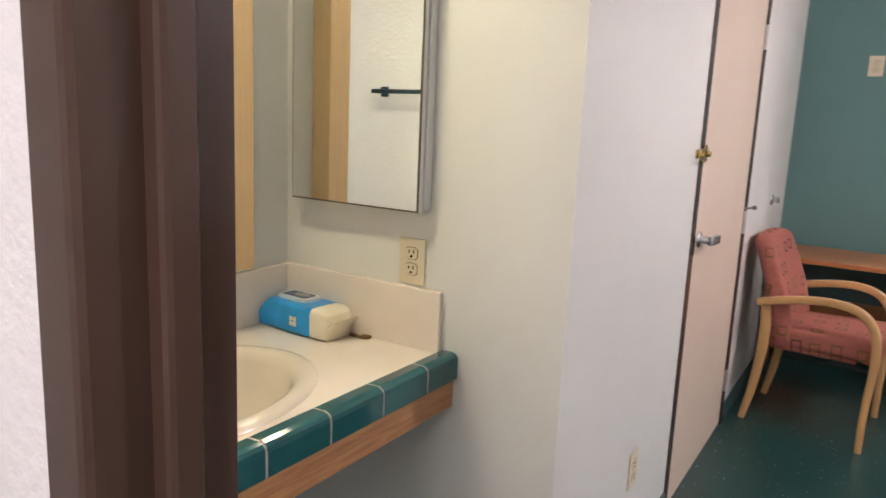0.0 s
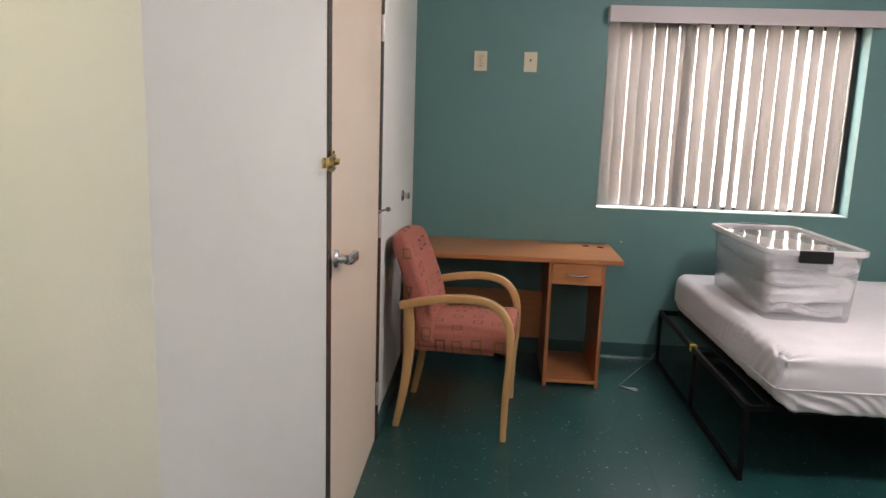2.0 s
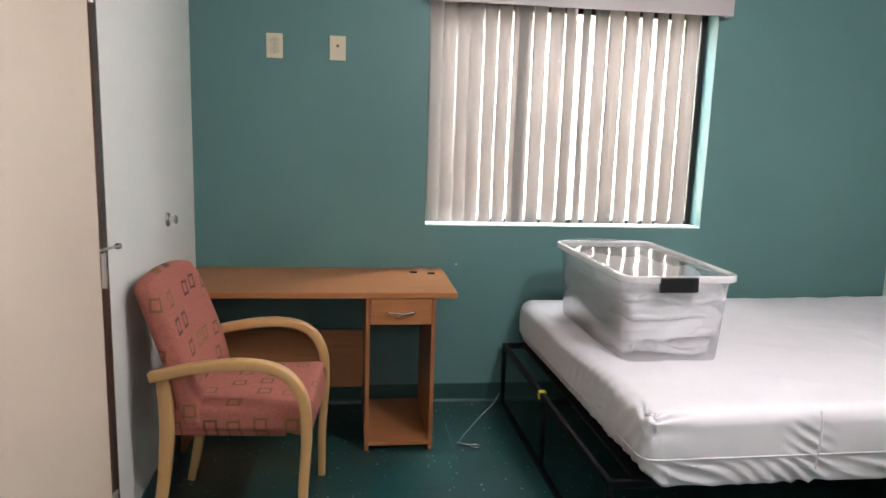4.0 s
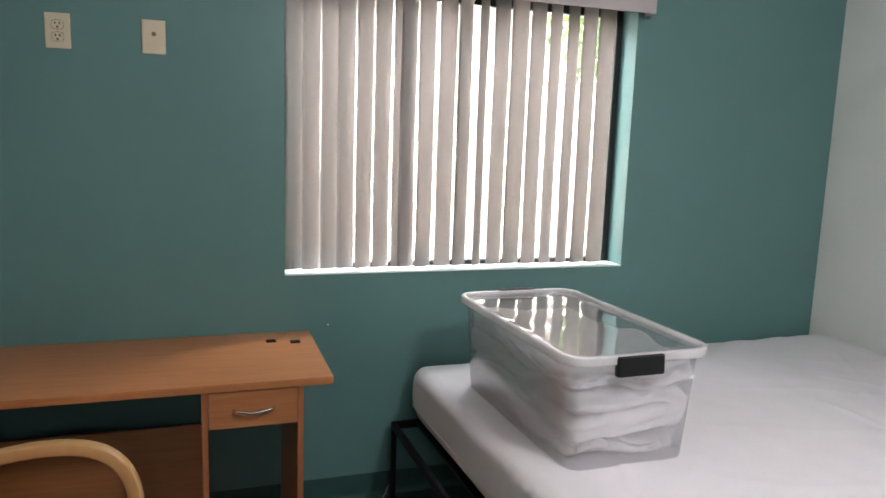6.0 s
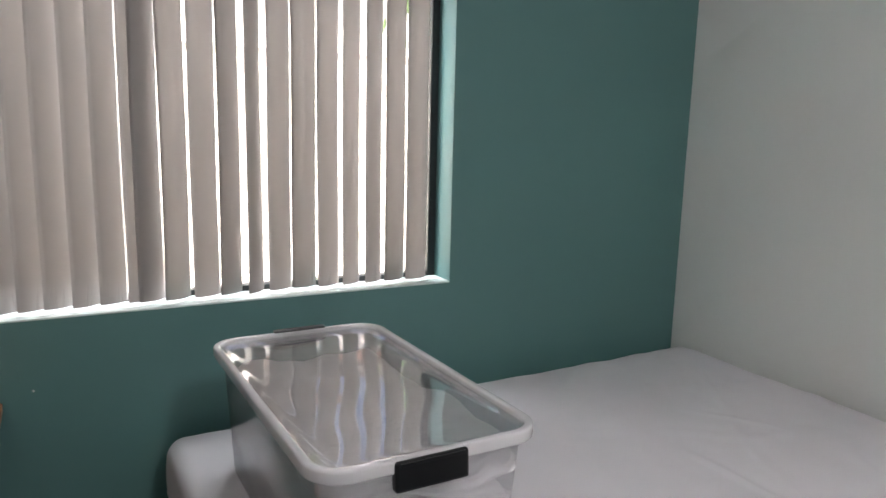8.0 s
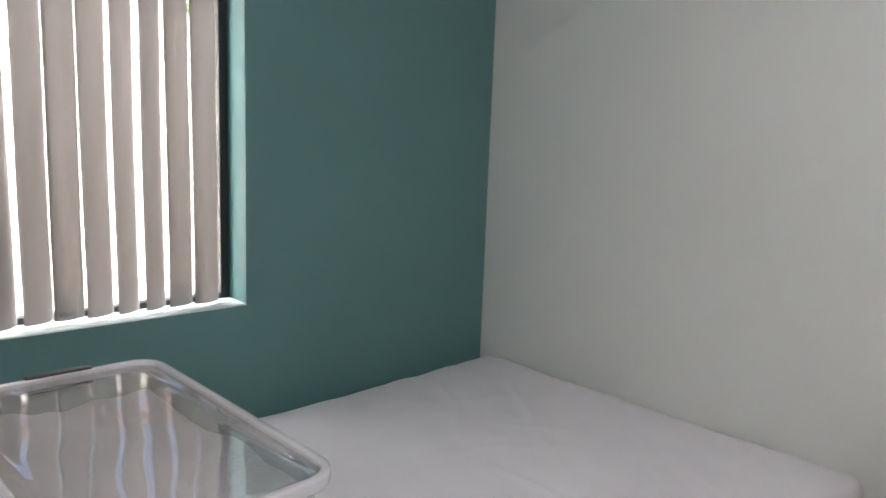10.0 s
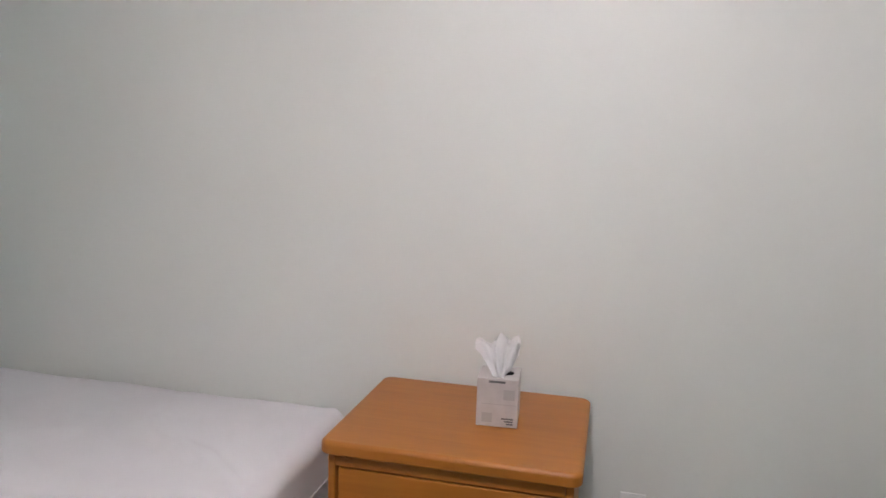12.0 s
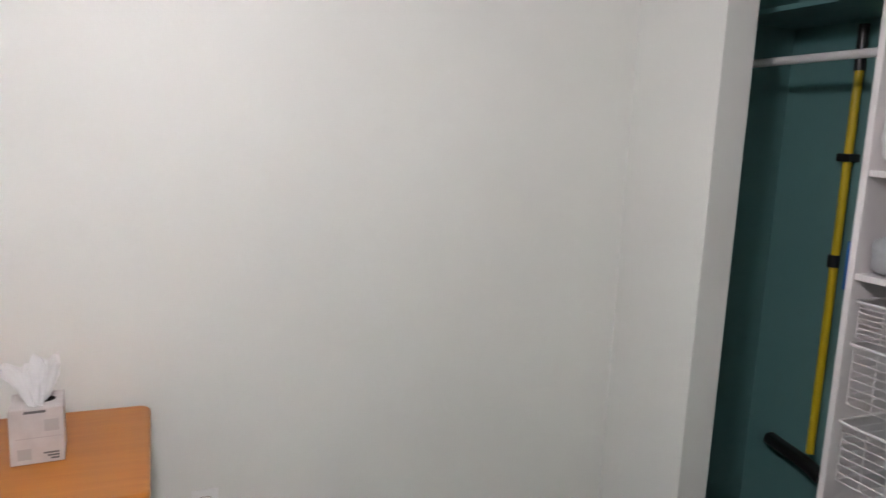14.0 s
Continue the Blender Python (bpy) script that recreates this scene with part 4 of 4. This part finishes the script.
part("tub", bin_shell(BX, BY, 0.055, BH, 0.0025), BIN, bin_thing, "frosted clear plastic tub", True)
rim_path = [Vector((x, y, BH + 0.012)) for x, y in rounded(-BX / 2 - 0.010, BX / 2 + 0.010, -BY / 2 - 0.010, BY / 2 + 0.010, 0.062, 7)]
part("rim", sweep(rim_path, rounded(-0.010, 0.010, -0.014, 0.014, 0.006, 3), Vector((0, 0, 1)), closed=True), RIM, bin_thing, "rolled plastic lid rim", True)


def lid_place(u, v):
    x, y = (u - 0.5) * (BX + 0.004), (v - 0.5) * (BY + 0.004)
    r = 0.055
    qx, qy = max(-BX / 2 + r, min(BX / 2 - r, x)), max(-BY / 2 + r, min(BY / 2 - r, y))
    d = Vector((x - qx, y - qy))
    m = max(abs(d.x), abs(d.y))
    if d.length > 1e-6 and d.length > 0:
        d = d * (m / d.length) if (abs(d.x) > 0 and abs(d.y) > 0) else d
        x, y = qx + d.x, qy + d.y
    edge = min(1, min((0.5 - abs(u - 0.5)) * BX, (0.5 - abs(v - 0.5)) * BY) / 0.03)
    z = -0.006 * edge + edge * (0.00025 * math.sin(y * 30 + 1.2 * math.sin(x * 9)) + 0.00050 * math.sin(x * 22 + 1.7 * math.sin(y * 15)) + 0.0010 * noise.noise(Vector((x * 5, y * 5, 0))))
    return Vector((x, y, BH + 0.016 + z))


lid = grid_mesh(48, 84, lid_place)
bmesh.ops.solidify(lid, geom=lid.faces[:], thickness=0.0022)
part("lid", lid, LID, bin_thing, "clear glossy wavy plastic lid", True)
for s, x, rise in ((-1, -0.020, 0.0), (1, 0.010, 0.009)):
    b = box(-0.074, 0.074, -0.011, 0.011, -0.044, 0.018, 0.005)
    for v in b.verts:
        v.co.z -= 0.006 * (v.co.x / 0.074) ** 2 * (v.co.z > 0)
    latch = part("latch", turned(b, pose(x, s * (BY / 2 + 0.017), BH + 0.010 + rise, s * 4, 0, 0)), BLACKPLASTIC, bin_thing, "black plastic latch handle")
    part("grip", turned(box(-0.066, 0.066, -0.002, 0.002, -0.003, 0.003, 0.001), pose(x, s * (BY / 2 + 0.0285), BH + 0.018 + rise)), BLACKPLASTIC, latch, "raised lip along the latch")
for i in range(4):
    sx, sy, sz = 0.376 + 0.009 * i, 0.735 + 0.008 * i, 0.074

    def fold(p, i=i, sx=sx, sy=sy):
        n = noise.noise(Vector((p.x * 6, p.y * 5, i * 3.3)))
        m = noise.noise(Vector((p.x * 15, p.y * 13, p.z * 30 + i)))
        crease = 1 - min(1, abs(noise.noise(Vector((p.x * 5 + 2 * n, p.y * 5, p.z * 22 + 5 * i)))) * 5)
        edge = max(abs(p.x) / sx, abs(p.y) / sy) * 2
        k = 1 + 0.035 * noise.noise(Vector((p.z * 40, i, p.y * 4))) - 0.030 * crease * (edge > 0.9) - (0.05 if i == 0 else 0.0)
        tuck = 0.018 * math.sin(p.y * 7 + 2.6 * i + 8 * p.x)
        return Vector((p.x * k, p.y * k, p.z + 0.024 * n + 0.012 * m + tuck * p.z / 0.07 - 0.008 * crease))
    solid("folded_blanket", cushion(sx, sy, sz, 0.030, 34, fold), BLANKET, "folded white blanket packed in the clear bin", "blanket", smooth=True, group="bedding in the bin",
          m=pose(1.342 + 0.004 * (i % 2), 4.205, BINZ + 0.016 + i * 0.068, 0, 0, 1.2 + (i % 3 - 1) * 0.8))

# ---- nightstand with a tissue box ----
stand = thing("nightstand", pose(2.80, 2.904, 0), "honey oak nightstand with a thick rounded top and drawers", "nightstand")
part("top", slab(-0.265, 0.272, -0.324, 0.326, 0.030, 0.697, 0.732, 0.012), HONEY, stand)
part("side_panel", box(-0.243, 0.262, 0.288, 0.308, 0.0, 0.6965, 0.003), HONEY, stand)
part("side_panel", box(-0.243, 0.262, -0.306, -0.286, 0.0, 0.6965, 0.003), HONEY, stand)
part("back_panel", box(0.246, 0.258, -0.2855, 0.2875, 0.05, 0.69), HONEY, stand)
part("rail", box(-0.243, -0.222, -0.2855, 0.2875, 0.662, 0.6965, 0.0015), HONEY, stand)
part("plinth", box(-0.232, -0.214, -0.2855, 0.2875, 0.0, 0.055), HONEY, stand)
for z0, z1 in ((0.060, 0.262), (0.268, 0.470), (0.476, 0.656)):
    part("drawer", box(-0.240, -0.222, -0.280, 0.282, z0, z1, 0.004), HONEY, stand, "flush oak drawer front")
tissue_box = thing("tissue_box", pose(2.816, 2.822, 0.7325, 0, 0, 4), "small square pale printed tissue box with a tissue sticking out", "tissue box")
carton = part("carton", box(-0.058, 0.054, -0.055, 0.055, 0, 0.132, 0.002), CARDBOARD, tissue_box, "pale grey printed carton")
for y0, y1, z0, z1, mt in ((-0.020, 0.024, 0.121, 0.127, INK), (-0.044, -0.012, 0.022, 0.026, INK), (-0.044, -0.020, 0.015, 0.019, INK), (-0.044, -0.026, 0.008, 0.012, INK), (-0.05, 0.042, 0.062, 0.0635, PALEINK),
                           (0.012, 0.040, 0.012, 0.038, PALEINK), (-0.046, -0.016, 0.076, 0.104, PALEINK)):
    part("print", box(-0.0586, -0.0580, y0, y1, z0, z1), mt, carton)
part("opening", turned(lathe([(0, 0), (0.030, 0), (0.030, 0.0006), (0, 0.0006)], 24, sy=0.9, sx=0.7), pose(0.0, -0.012, 0.1319)), SLOT, carton, "dark slot")


def tissue_place(u, v, deep, turn):
    """A tissue pulled up from the slot: pinched low, fanning out into a leaning lobe and two pointed peaks."""
    a = radians(38 + 92 * u)
    r = 0.078
    for at, high, wide in ((0.05, 0.034, 0.20), (0.50, 0.026, 0.13), (0.82, 0.022, 0.12), (1.0, -0.020, 0.10)):
        r += high * max(0.0, 1 - abs(u - at) / wide) ** 0.8
    r *= 0.22 + 0.78 * v
    pleat = 0.004 * math.sin(15 * u + turn) + 0.0016 * math.sin(41 * u + 2 * turn)
    n = 0.014 * noise.noise(Vector((u * 6, v * 4, turn)))
    lean = 0.052 * v - 0.026 * (1 - v) ** 2 - 0.016
    return Vector((lean + deep + pleat * min(1, 0.3 + v) + n, r * math.cos(a) - 0.006 + 0.4 * n, 0.124 - 0.012 * (1 - v) ** 2 + r * math.sin(a) + n * v))


for deep, turn in ((0.0, 0.4), (0.018, 2.3), (0.034, 4.4)):
    tb = grid_mesh(64, 16, lambda u, v: tissue_place(u, v, deep, turn))
    bmesh.ops.solidify(tb, geom=tb.faces[:], thickness=0.0006)
    part("tissue", tb, TISSUE, tissue_box, "crumpled white tissue", True)

# ---- vanity ----
VAN = pose(0.025, -0.026, 0.009)
vanity = thing("vanity_counter", VAN, "cream vanity counter with teal tile edge and oak apron", "counter")
CZ = 0.826
SC = Vector((-1.18, 0.95))
SA, SB = 0.243, 0.325


def deck():
    """The counter top as a sheet with an oval hole for the sink, with thickness."""
    bm = bmesh.new()
    n = 64
    x0, x1, y0, y1 = -1.429, -0.913, 0.4275, 1.4965
    outer, inner = [], []
    for i in range(n):
        a = 2 * math.pi * i / n
        c, s = math.cos(a), math.sin(a)
        kx = ((x1 if c > 0 else x0) - SC.x) / c if abs(c) > 1e-6 else 1e9
        ky = ((y1 if s > 0 else y0) - SC.y) / s if abs(s) > 1e-6 else 1e9
        k = min(abs(kx), abs(ky))
        outer.append((SC.x + k * c, SC.y + k * s))
        inner.append((SC.x + 0.9 * SA * c, SC.y + 0.9 * SB * s))
    for cx, cy in ((x0, y0), (x0, y1), (x1, y0), (x1, y1)):
        j = min(range(n), key=lambda q: (outer[q][0] - cx) ** 2 + (outer[q][1] - cy) ** 2)
        outer[j] = (cx, cy)
    rings = [[bm.verts.new((x, y, z)) for x, y in r] for r, z in ((inner, CZ), (outer, CZ), (outer, CZ - 0.03), (inner, CZ - 0.03))]
    for q in range(4):
        a, c = rings[q], rings[(q + 1) % 4]
        for j in range(n):
            bm.faces.new((a[j], a[(j + 1) % n], c[(j + 1) % n], c[j]))
    return bm


part("deck", deck(), CULTURED, vanity, "cream solid-surface top")
part("backsplash", box(-1.4295, -1.4145, 0.4275, 1.4965, CZ + 0.0005, 0.975, 0.003), CULTURED, vanity)
part("backsplash", box(-1.4295, -0.916, 1.497, 1.5115, CZ - 0.02, 0.977, 0.003), CULTURED, vanity)
bm = bmesh.new()
bed_outline = [(-0.9118, 0.8335), (-0.884, 0.8352), (-0.8746, 0.8323), (-0.8688, 0.8264), (-0.8668, 0.8178), (-0.8668, 0.774), (-0.9118, 0.776)]
for y, turn in ((0.4285, 1), (1.5108, -1)):
    bm.faces.new([bm.verts.new((x, y, z)) for x, z in bed_outline][::turn])
bm.verts.ensure_lookup_table()
for j in range(7):
    bm.faces.new((bm.verts[j], bm.verts[(j + 1) % 7], bm.verts[7 + (j + 1) % 7], bm.verts[7 + j]))
part("grout_bed", bm, TILEGROUT, vanity, "pale grout between the tiles")
part("apron", box(-0.896, -0.876, 0.428, 1.5105, 0.700, 0.7755, 0.002), OAK, vanity, "oak apron board")
part("cleat", box(-1.42, -0.897, 1.486, 1.5105, 0.700, 0.7755, 0.002), OAK, vanity)
tile_outline = [(-0.9115, 0.834), (-0.884, 0.836), (-0.874, 0.833), (-0.868, 0.827), (-0.866, 0.818), (-0.866, 0.773), (-0.8715, 0.773), (-0.8715, 0.828), (-0.9115, 0.8318)]
TL = 0.1585
for i in range(8):
    y1 = 1.510 - (0 if i == 0 else 0.128 + (i - 1) * 0.1605)
    ln = 0.126 if i == 0 else TL
    y0 = max(0.429, y1 - ln + 0.004)
    bm = bmesh.new()
    a = [bm.verts.new((x, y0, z)) for x, z in tile_outline]
    c = [bm.verts.new((x, y1, z)) for x, z in tile_outline]
    bm.faces.new(a)
    bm.faces.new(c[::-1])
    for j in range(len(a)):
        bm.faces.new((a[j], c[j], c[(j + 1) % len(a)], a[(j + 1) % len(a)]))
    part("tile", bm, TRIMTILE, vanity, "", False)
sink = thing("sink", VAN @ pose(SC.x, SC.y, CZ), "oval almond drop-in sink in the vanity counter", "sink")
prof = [(0.0, -0.150), (0.30, -0.148), (0.62, -0.120), (0.76, -0.060), (0.80, -0.010), (0.83, 0.006), (0.88, 0.013), (0.94, 0.013), (0.985, 0.008), (1.0, 0.001), (0.97, -0.002), (0.88, -0.004), (0.84, -0.06), (0.70, -0.13), (0.32, -0.156), (0.0, -0.158)]
part("basin", lathe([(max(r, 0.001) * 1.0, z) for r, z in prof], 56, sx=SA, sy=SB), PORCELAIN, sink, "", True)
part("drain", turned(lathe([(0, 0), (0.022, 0), (0.022, 0.003), (0.014, 0.004), (0, 0.002)], 20), pose(0, 0, -0.1495)), CHROME, sink, "chrome drain")

# wipes pack lying on the counter
pack = thing("wipes_pack", VAN @ pose(-1.295, 1.437, CZ + 0.001, 0, 0, -3), "soft blue and cream wet-wipes pack with white flip lid", "wipes")


def pouch(x0, x1, w, h, rise, seed):
    """A soft boxy film pouch from x0 to x1; rise(u) gives its height share along it."""
    bm = bmesh.new()
    rings = []
    n, m = 44, 20
    for i in range(m + 1):
        u = i / m
        k, lean, wide = rise(u)
        ring = []
        for j in range(n):
            a = 2 * math.pi * (j + 0.5) / n
            c, s = math.cos(a), math.sin(a)
            y = w / 2 * math.copysign(abs(c) ** 0.24, c)
            z = 0.5 + 0.5 * math.copysign(abs(s) ** 0.24, s)
            x = x0 + (x1 - x0) * u + lean * z
            q = 0.0022 * noise.noise(Vector((x * 28, y * 22, z * 2.2 + seed)))
            belly = 1 + 0.05 * math.sin(math.pi * z)
            ring.append(bm.verts.new((x, y * wide * belly + q, max(0.0005, h * k * z + (q if z > 0.3 else 0)))))
        rings.append(ring)
    for a, c in zip(rings, rings[1:]):
        for j in range(n):
            bm.faces.new((a[j], a[(j + 1) % n], c[(j + 1) % n], c[j]))
    bm.faces.new(rings[0][::-1])
    bm.faces.new(rings[-1])
    return bm


part("pouch", pouch(-0.135, 0.076, 0.104, 0.078, lambda u: (0.28 + 0.72 * min(1, u / 0.24) ** 0.8, 0.0, 0.92 + 0.08 * min(1, u / 0.2)), 1), BLUEPACK, pack, "glossy blue film pouch", True)
part("pouch_end", pouch(0.0765, 0.122, 0.1036, 0.0776, lambda u: (1 - 0.16 * max(0, u - 0.35) ** 2 / 0.42, 0.006 * u, 1 - 0.20 * max(0, u - 0.45) ** 2 / 0.30), 1), CREAMPACK, pack, "cream film end of the pouch", True)
lidp = part("flip_lid", turned(prism(rounded(-0.056, 0.056, -0.031, 0.031, 0.012, 5), 0, 0.010, 0.003), pose(-0.022, 0.006, 0.0765)), WHITEPLASTIC, pack, "white plastic flip lid", True)
part("panel", turned(prism(rounded(-0.046, 0.040, -0.022, 0.022, 0.008, 5), 0, 0.0012), pose(-0.022, 0.007, 0.0862)), NAVYPACK, lidp, "navy printed panel")
part("oval", turned(lathe([(0, 0), (1, 0), (0.97, 0.0012), (0, 0.0012)], 28, sx=0.026, sy=0.014), pose(-0.014, 0.007, 0.0874)), PALEINK, lidp, "pale oval mark")
for dx in (0.0, 0.013):
    for dz in (0.0, 0.013):
        part("print", box(0.006 + dx, 0.0165 + dx, -0.0562, -0.0552, 0.024 + dz, 0.035 + dz), CREAMPACK, pack, "pale printed square")
part("fin", turned(box(-0.001, 0.001, -0.050, 0.046, -0.020, 0.020, 0.0006), pose(0.133, 0.004, 0.040, 0, 42, 0)), CREAMPACK, pack, "crimped cream seal fin")
part("seal_slit", turned(box(-0.001, 0.001, -0.012, 0.012, -0.002, 0.002, 0.0006), pose(0.1235, 0.004, 0.052, 20, 0, 0)), INK, pack, "dark fold")
ring = sweep(smooth_path([(-1.165, 1.472, CZ + 0.004), (-1.145, 1.462, CZ + 0.008), (-1.125, 1.472, CZ + 0.004), (-1.115, 1.488, CZ + 0.004), (-1.135, 1.480, CZ + 0.005)], 5), circle(0.0045, 8), Vector((0, 0, 1)))
solid("bracelet", ring, BRONZE, "small curled bronze chain beside the wipes", "chain", m=VAN, smooth=True)

# medicine cabinet with mirror door
cab = thing("medicine_cabinet", VAN, "wall medicine cabinet with a mirrored door and thin metal edge", "cabinet")
part("body", box(-1.366, -0.962, 1.486, 1.5115, 1.168, 1.835, 0.002), WHITEPLASTIC, cab)
cd = part("door", box(0, 0.406, -0.013, 0, 1.163, 1.842, 0.002), WHITEPLASTIC, cab, "metal-edged door standing just ajar")
cd.matrix_local = pose(-1.372, 1.4835, 0, 0, 0, -0.3)
part("trim", box(0.0005, 0.4055, -0.0150, -0.0132, 1.1635, 1.8415, 0.0008), TRIMSTEEL, cd, "thin dark steel edge")
part("mirror", box(0.005, 0.401, -0.0166, -0.0152, 1.168, 1.837), MIRROR, cd, "mirror glass")
# framed mirror over the sink
wm = thing("wall_mirror", VAN, "large mirror in a deep blond wood frame over the sink", "mirror")
MY0, MY1, MZ0, MZ1 = 0.50, 1.3325, 0.995, 1.90
b = box(-1.4295, -1.365, MY1 - 0.080, MY1, MZ0, MZ1, 0.002)
box(-1.4295, -1.365, MY0, MY0 + 0.080, MZ0, MZ1, 0.002, b)
box(-1.4295, -1.365, MY0 + 0.0805, MY1 - 0.0805, MZ1 - 0.06, MZ1, 0.002, b)
box(-1.4295, -1.365, MY0 + 0.0805, MY1 - 0.0805, MZ0, MZ0 + 0.05, 0.002, b)
part("frame", b, TANWOOD, wm, "flat blond wood frame")
part("glass", box(-1.4285, -1.376, MY0 + 0.081, MY1 - 0.081, MZ0 + 0.051, MZ1 - 0.061), MIRROR, wm, "mirror glass")
# towel bar on the wall beside the entry
bar = thing("towel_bar", pose(-1.068, 0.3975, 1.49), "square chrome towel bar on the white wall", "towel bar")
for x in (-0.232, 0.232):
    b = box(x - 0.020, x + 0.020, 0.001, 0.007, -0.021, 0.021, 0.002)
    box(x - 0.010, x + 0.010, 0.0072, 0.0455, -0.010, 0.010, 0.002, b)
    part("bracket", b, POLISHED, bar)
part("bar", box(-0.260, 0.260, 0.046, 0.060, -0.009, 0.009, 0.002), POLISHED, bar)

# ceiling lights
for name, x, y in (("ceiling_light", 1.40, 2.68), ("ceiling_light", 0.1, -0.65)):
    cl = thing(name, pose(x, y, H), "round white ceiling light", "ceiling light")
    part("base", turned(lathe([(0, 0), (0.17, 0), (0.17, -0.02), (0.15, -0.03), (0, -0.03)], 32), pose(0, 0, -0.001)), LAMPGLASS, cl)

# ---- closet ----
rod = sweep([(2.366, 0.58, 1.808), (3.116, 0.58, 1.808)], circle(0.014, 14))
solid("closet_rod", rod, WIRE, "white closet hanging rod", "closet rod", smooth=True)
# shelf in the same dark teal as the closet walls
solid("closet_shelf", box(0.952, 3.116, 0.281, 0.62, 1.965, 1.983, 0.002), TEAL, "dark teal closet shelf above the rod", "shelf")
unit = thing("closet_organizer", pose(1.90, 0.285, 0), "white closet organizer with a shelf and wire baskets", "organizer")
part("side_panel", box(0.445, 0.465, 0, 0.515, 0, 1.964, 0.002), MELAMINE, unit)
part("side_panel", box(-0.05, -0.03, 0, 0.515, 0, 1.964, 0.002), MELAMINE, unit)
for z in (1.47, 1.19):
    part("shelf", box(-0.0295, 0.4445, 0.004, 0.510, z - 0.018, z, 0.002), MELAMINE, unit)
for z in (1.115, 0.995, 0.770, 0.50):
    bk = part("basket", sweep([Vector((x, y, z)) for x, y in rounded(-0.02, 0.436, 0.02, 0.512, 0.02, 3)], circle(0.004, 6), Vector((0, 0, 1)), closed=True), WIRE, unit, "white wire basket", True)
    depth = 0.10 if z > 1.0 else 0.17
    for k in range(1, 8):
        zz = z - depth * k / 7
        part("wire", sweep([Vector((x, y, zz)) for x, y in rounded(-0.012, 0.428, 0.026, 0.506, 0.02, 3)], circle(0.0014, 5), Vector((0, 0, 1)), closed=True), WIRE, bk)
    for k in range(7):
        x = -0.01 + k * 0.0715
        part("wire", sweep([(x, 0.506, z), (x, 0.506, z - depth), (x, 0.028, z - depth), (x, 0.028, z)], circle(0.0014, 5), Vector((1, 0, 0))), WIRE, bk)


def towel(sx, sy, sz, seed):
    return cushion(sx, sy, sz, min(sx, sy, sz) * 0.3, 9, lambda p: p + Vector((0, 0, 1)) * 0.008 * noise.noise(Vector((p.x * 12, p.y * 12, p.z * 14 + seed))) + Vector((1, 0, 0)) * 0.01 * noise.noise(Vector((p.z * 30, p.y * 8, seed))))


solid("folded_towel", towel(0.34, 0.40, 0.11, 3), GREYCLOTH, "folded grey striped towel on the closet shelf", "towel", m=pose(2.168, 0.575, 1.191), smooth=True)
solid("folded_towel", towel(0.36, 0.42, 0.22, 8), BLANKET, "folded white towels on the closet shelf", "towel", m=pose(2.160, 0.600, 1.471), smooth=True)
broom = thing("duster_pole", pose(2.800, 0.312, 0), "yellow telescopic duster pole with black brush head, clipped to the wall", "pole")
part("pole", sweep([(-0.008, 0, 0.40), (-0.002, 0, 1.80)], circle(0.0145, 14), Vector((0, 1, 0))), YELLOW, broom, "yellow enamelled tube", True)
part("grip", sweep([(-0.001, 0, 1.79), (0, 0, 1.945)], circle(0.018, 14), Vector((0, 1, 0))), BLACKPLASTIC, broom, "black foam grip", True)
part("collar", sweep([(0, 0, 1.105), (0, 0, 1.150)], circle(0.020, 14), Vector((0, 1, 0))), BLACKPLASTIC, broom, "black collar", True)
part("wall_clip", box(-0.028, 0.028, -0.031, 0.022, 1.480, 1.508, 0.004), BLACKPLASTIC, broom, "black wall clip")
part("brush_head", sweep(smooth_path([(0.165, 0.02, 0.392), (0.10, 0.02, 0.382), (0.03, 0.02, 0.372), (-0.03, 0.02, 0.360), (-0.085, 0.02, 0.338)], 5), plank(0.042, 0.05, 0.012), Vector((0, 1, 0))), BLACKPLASTIC, broom, "black brush head", True)
part("sleeve", box(-0.066, -0.034, -0.030, -0.012, 1.030, 1.205, 0.006), BLUE, broom, "blue plastic hanger")
solid("shoe", cushion(0.10, 0.27, 0.07, 0.03, 8), BLACKPLASTIC, "dark low shape on the closet floor", "shoe", m=pose(3.04, 0.44, 0.0005), smooth=True)

# ---- floor tiles ----
TS = 0.305
tile_mesh = mesh_of("tile", box(-TS / 2 + 0.0002, TS / 2 - 0.0002, -TS / 2 + 0.0002, TS / 2 - 0.0002, -0.004, 0.0), VINYL)
for i in range(-5, 13):
    for j in range(-4, 17):
        x, y = -0.46 + i * TS, 0.20 + j * TS
        if x < -1.75 or x > 3.25 or y > 5.0 or (y < 0.2 and x > 1.7):
            continue
        t = new("tile", tile_mesh)
        t.parent = floor
        t.location = (x, y, 0)
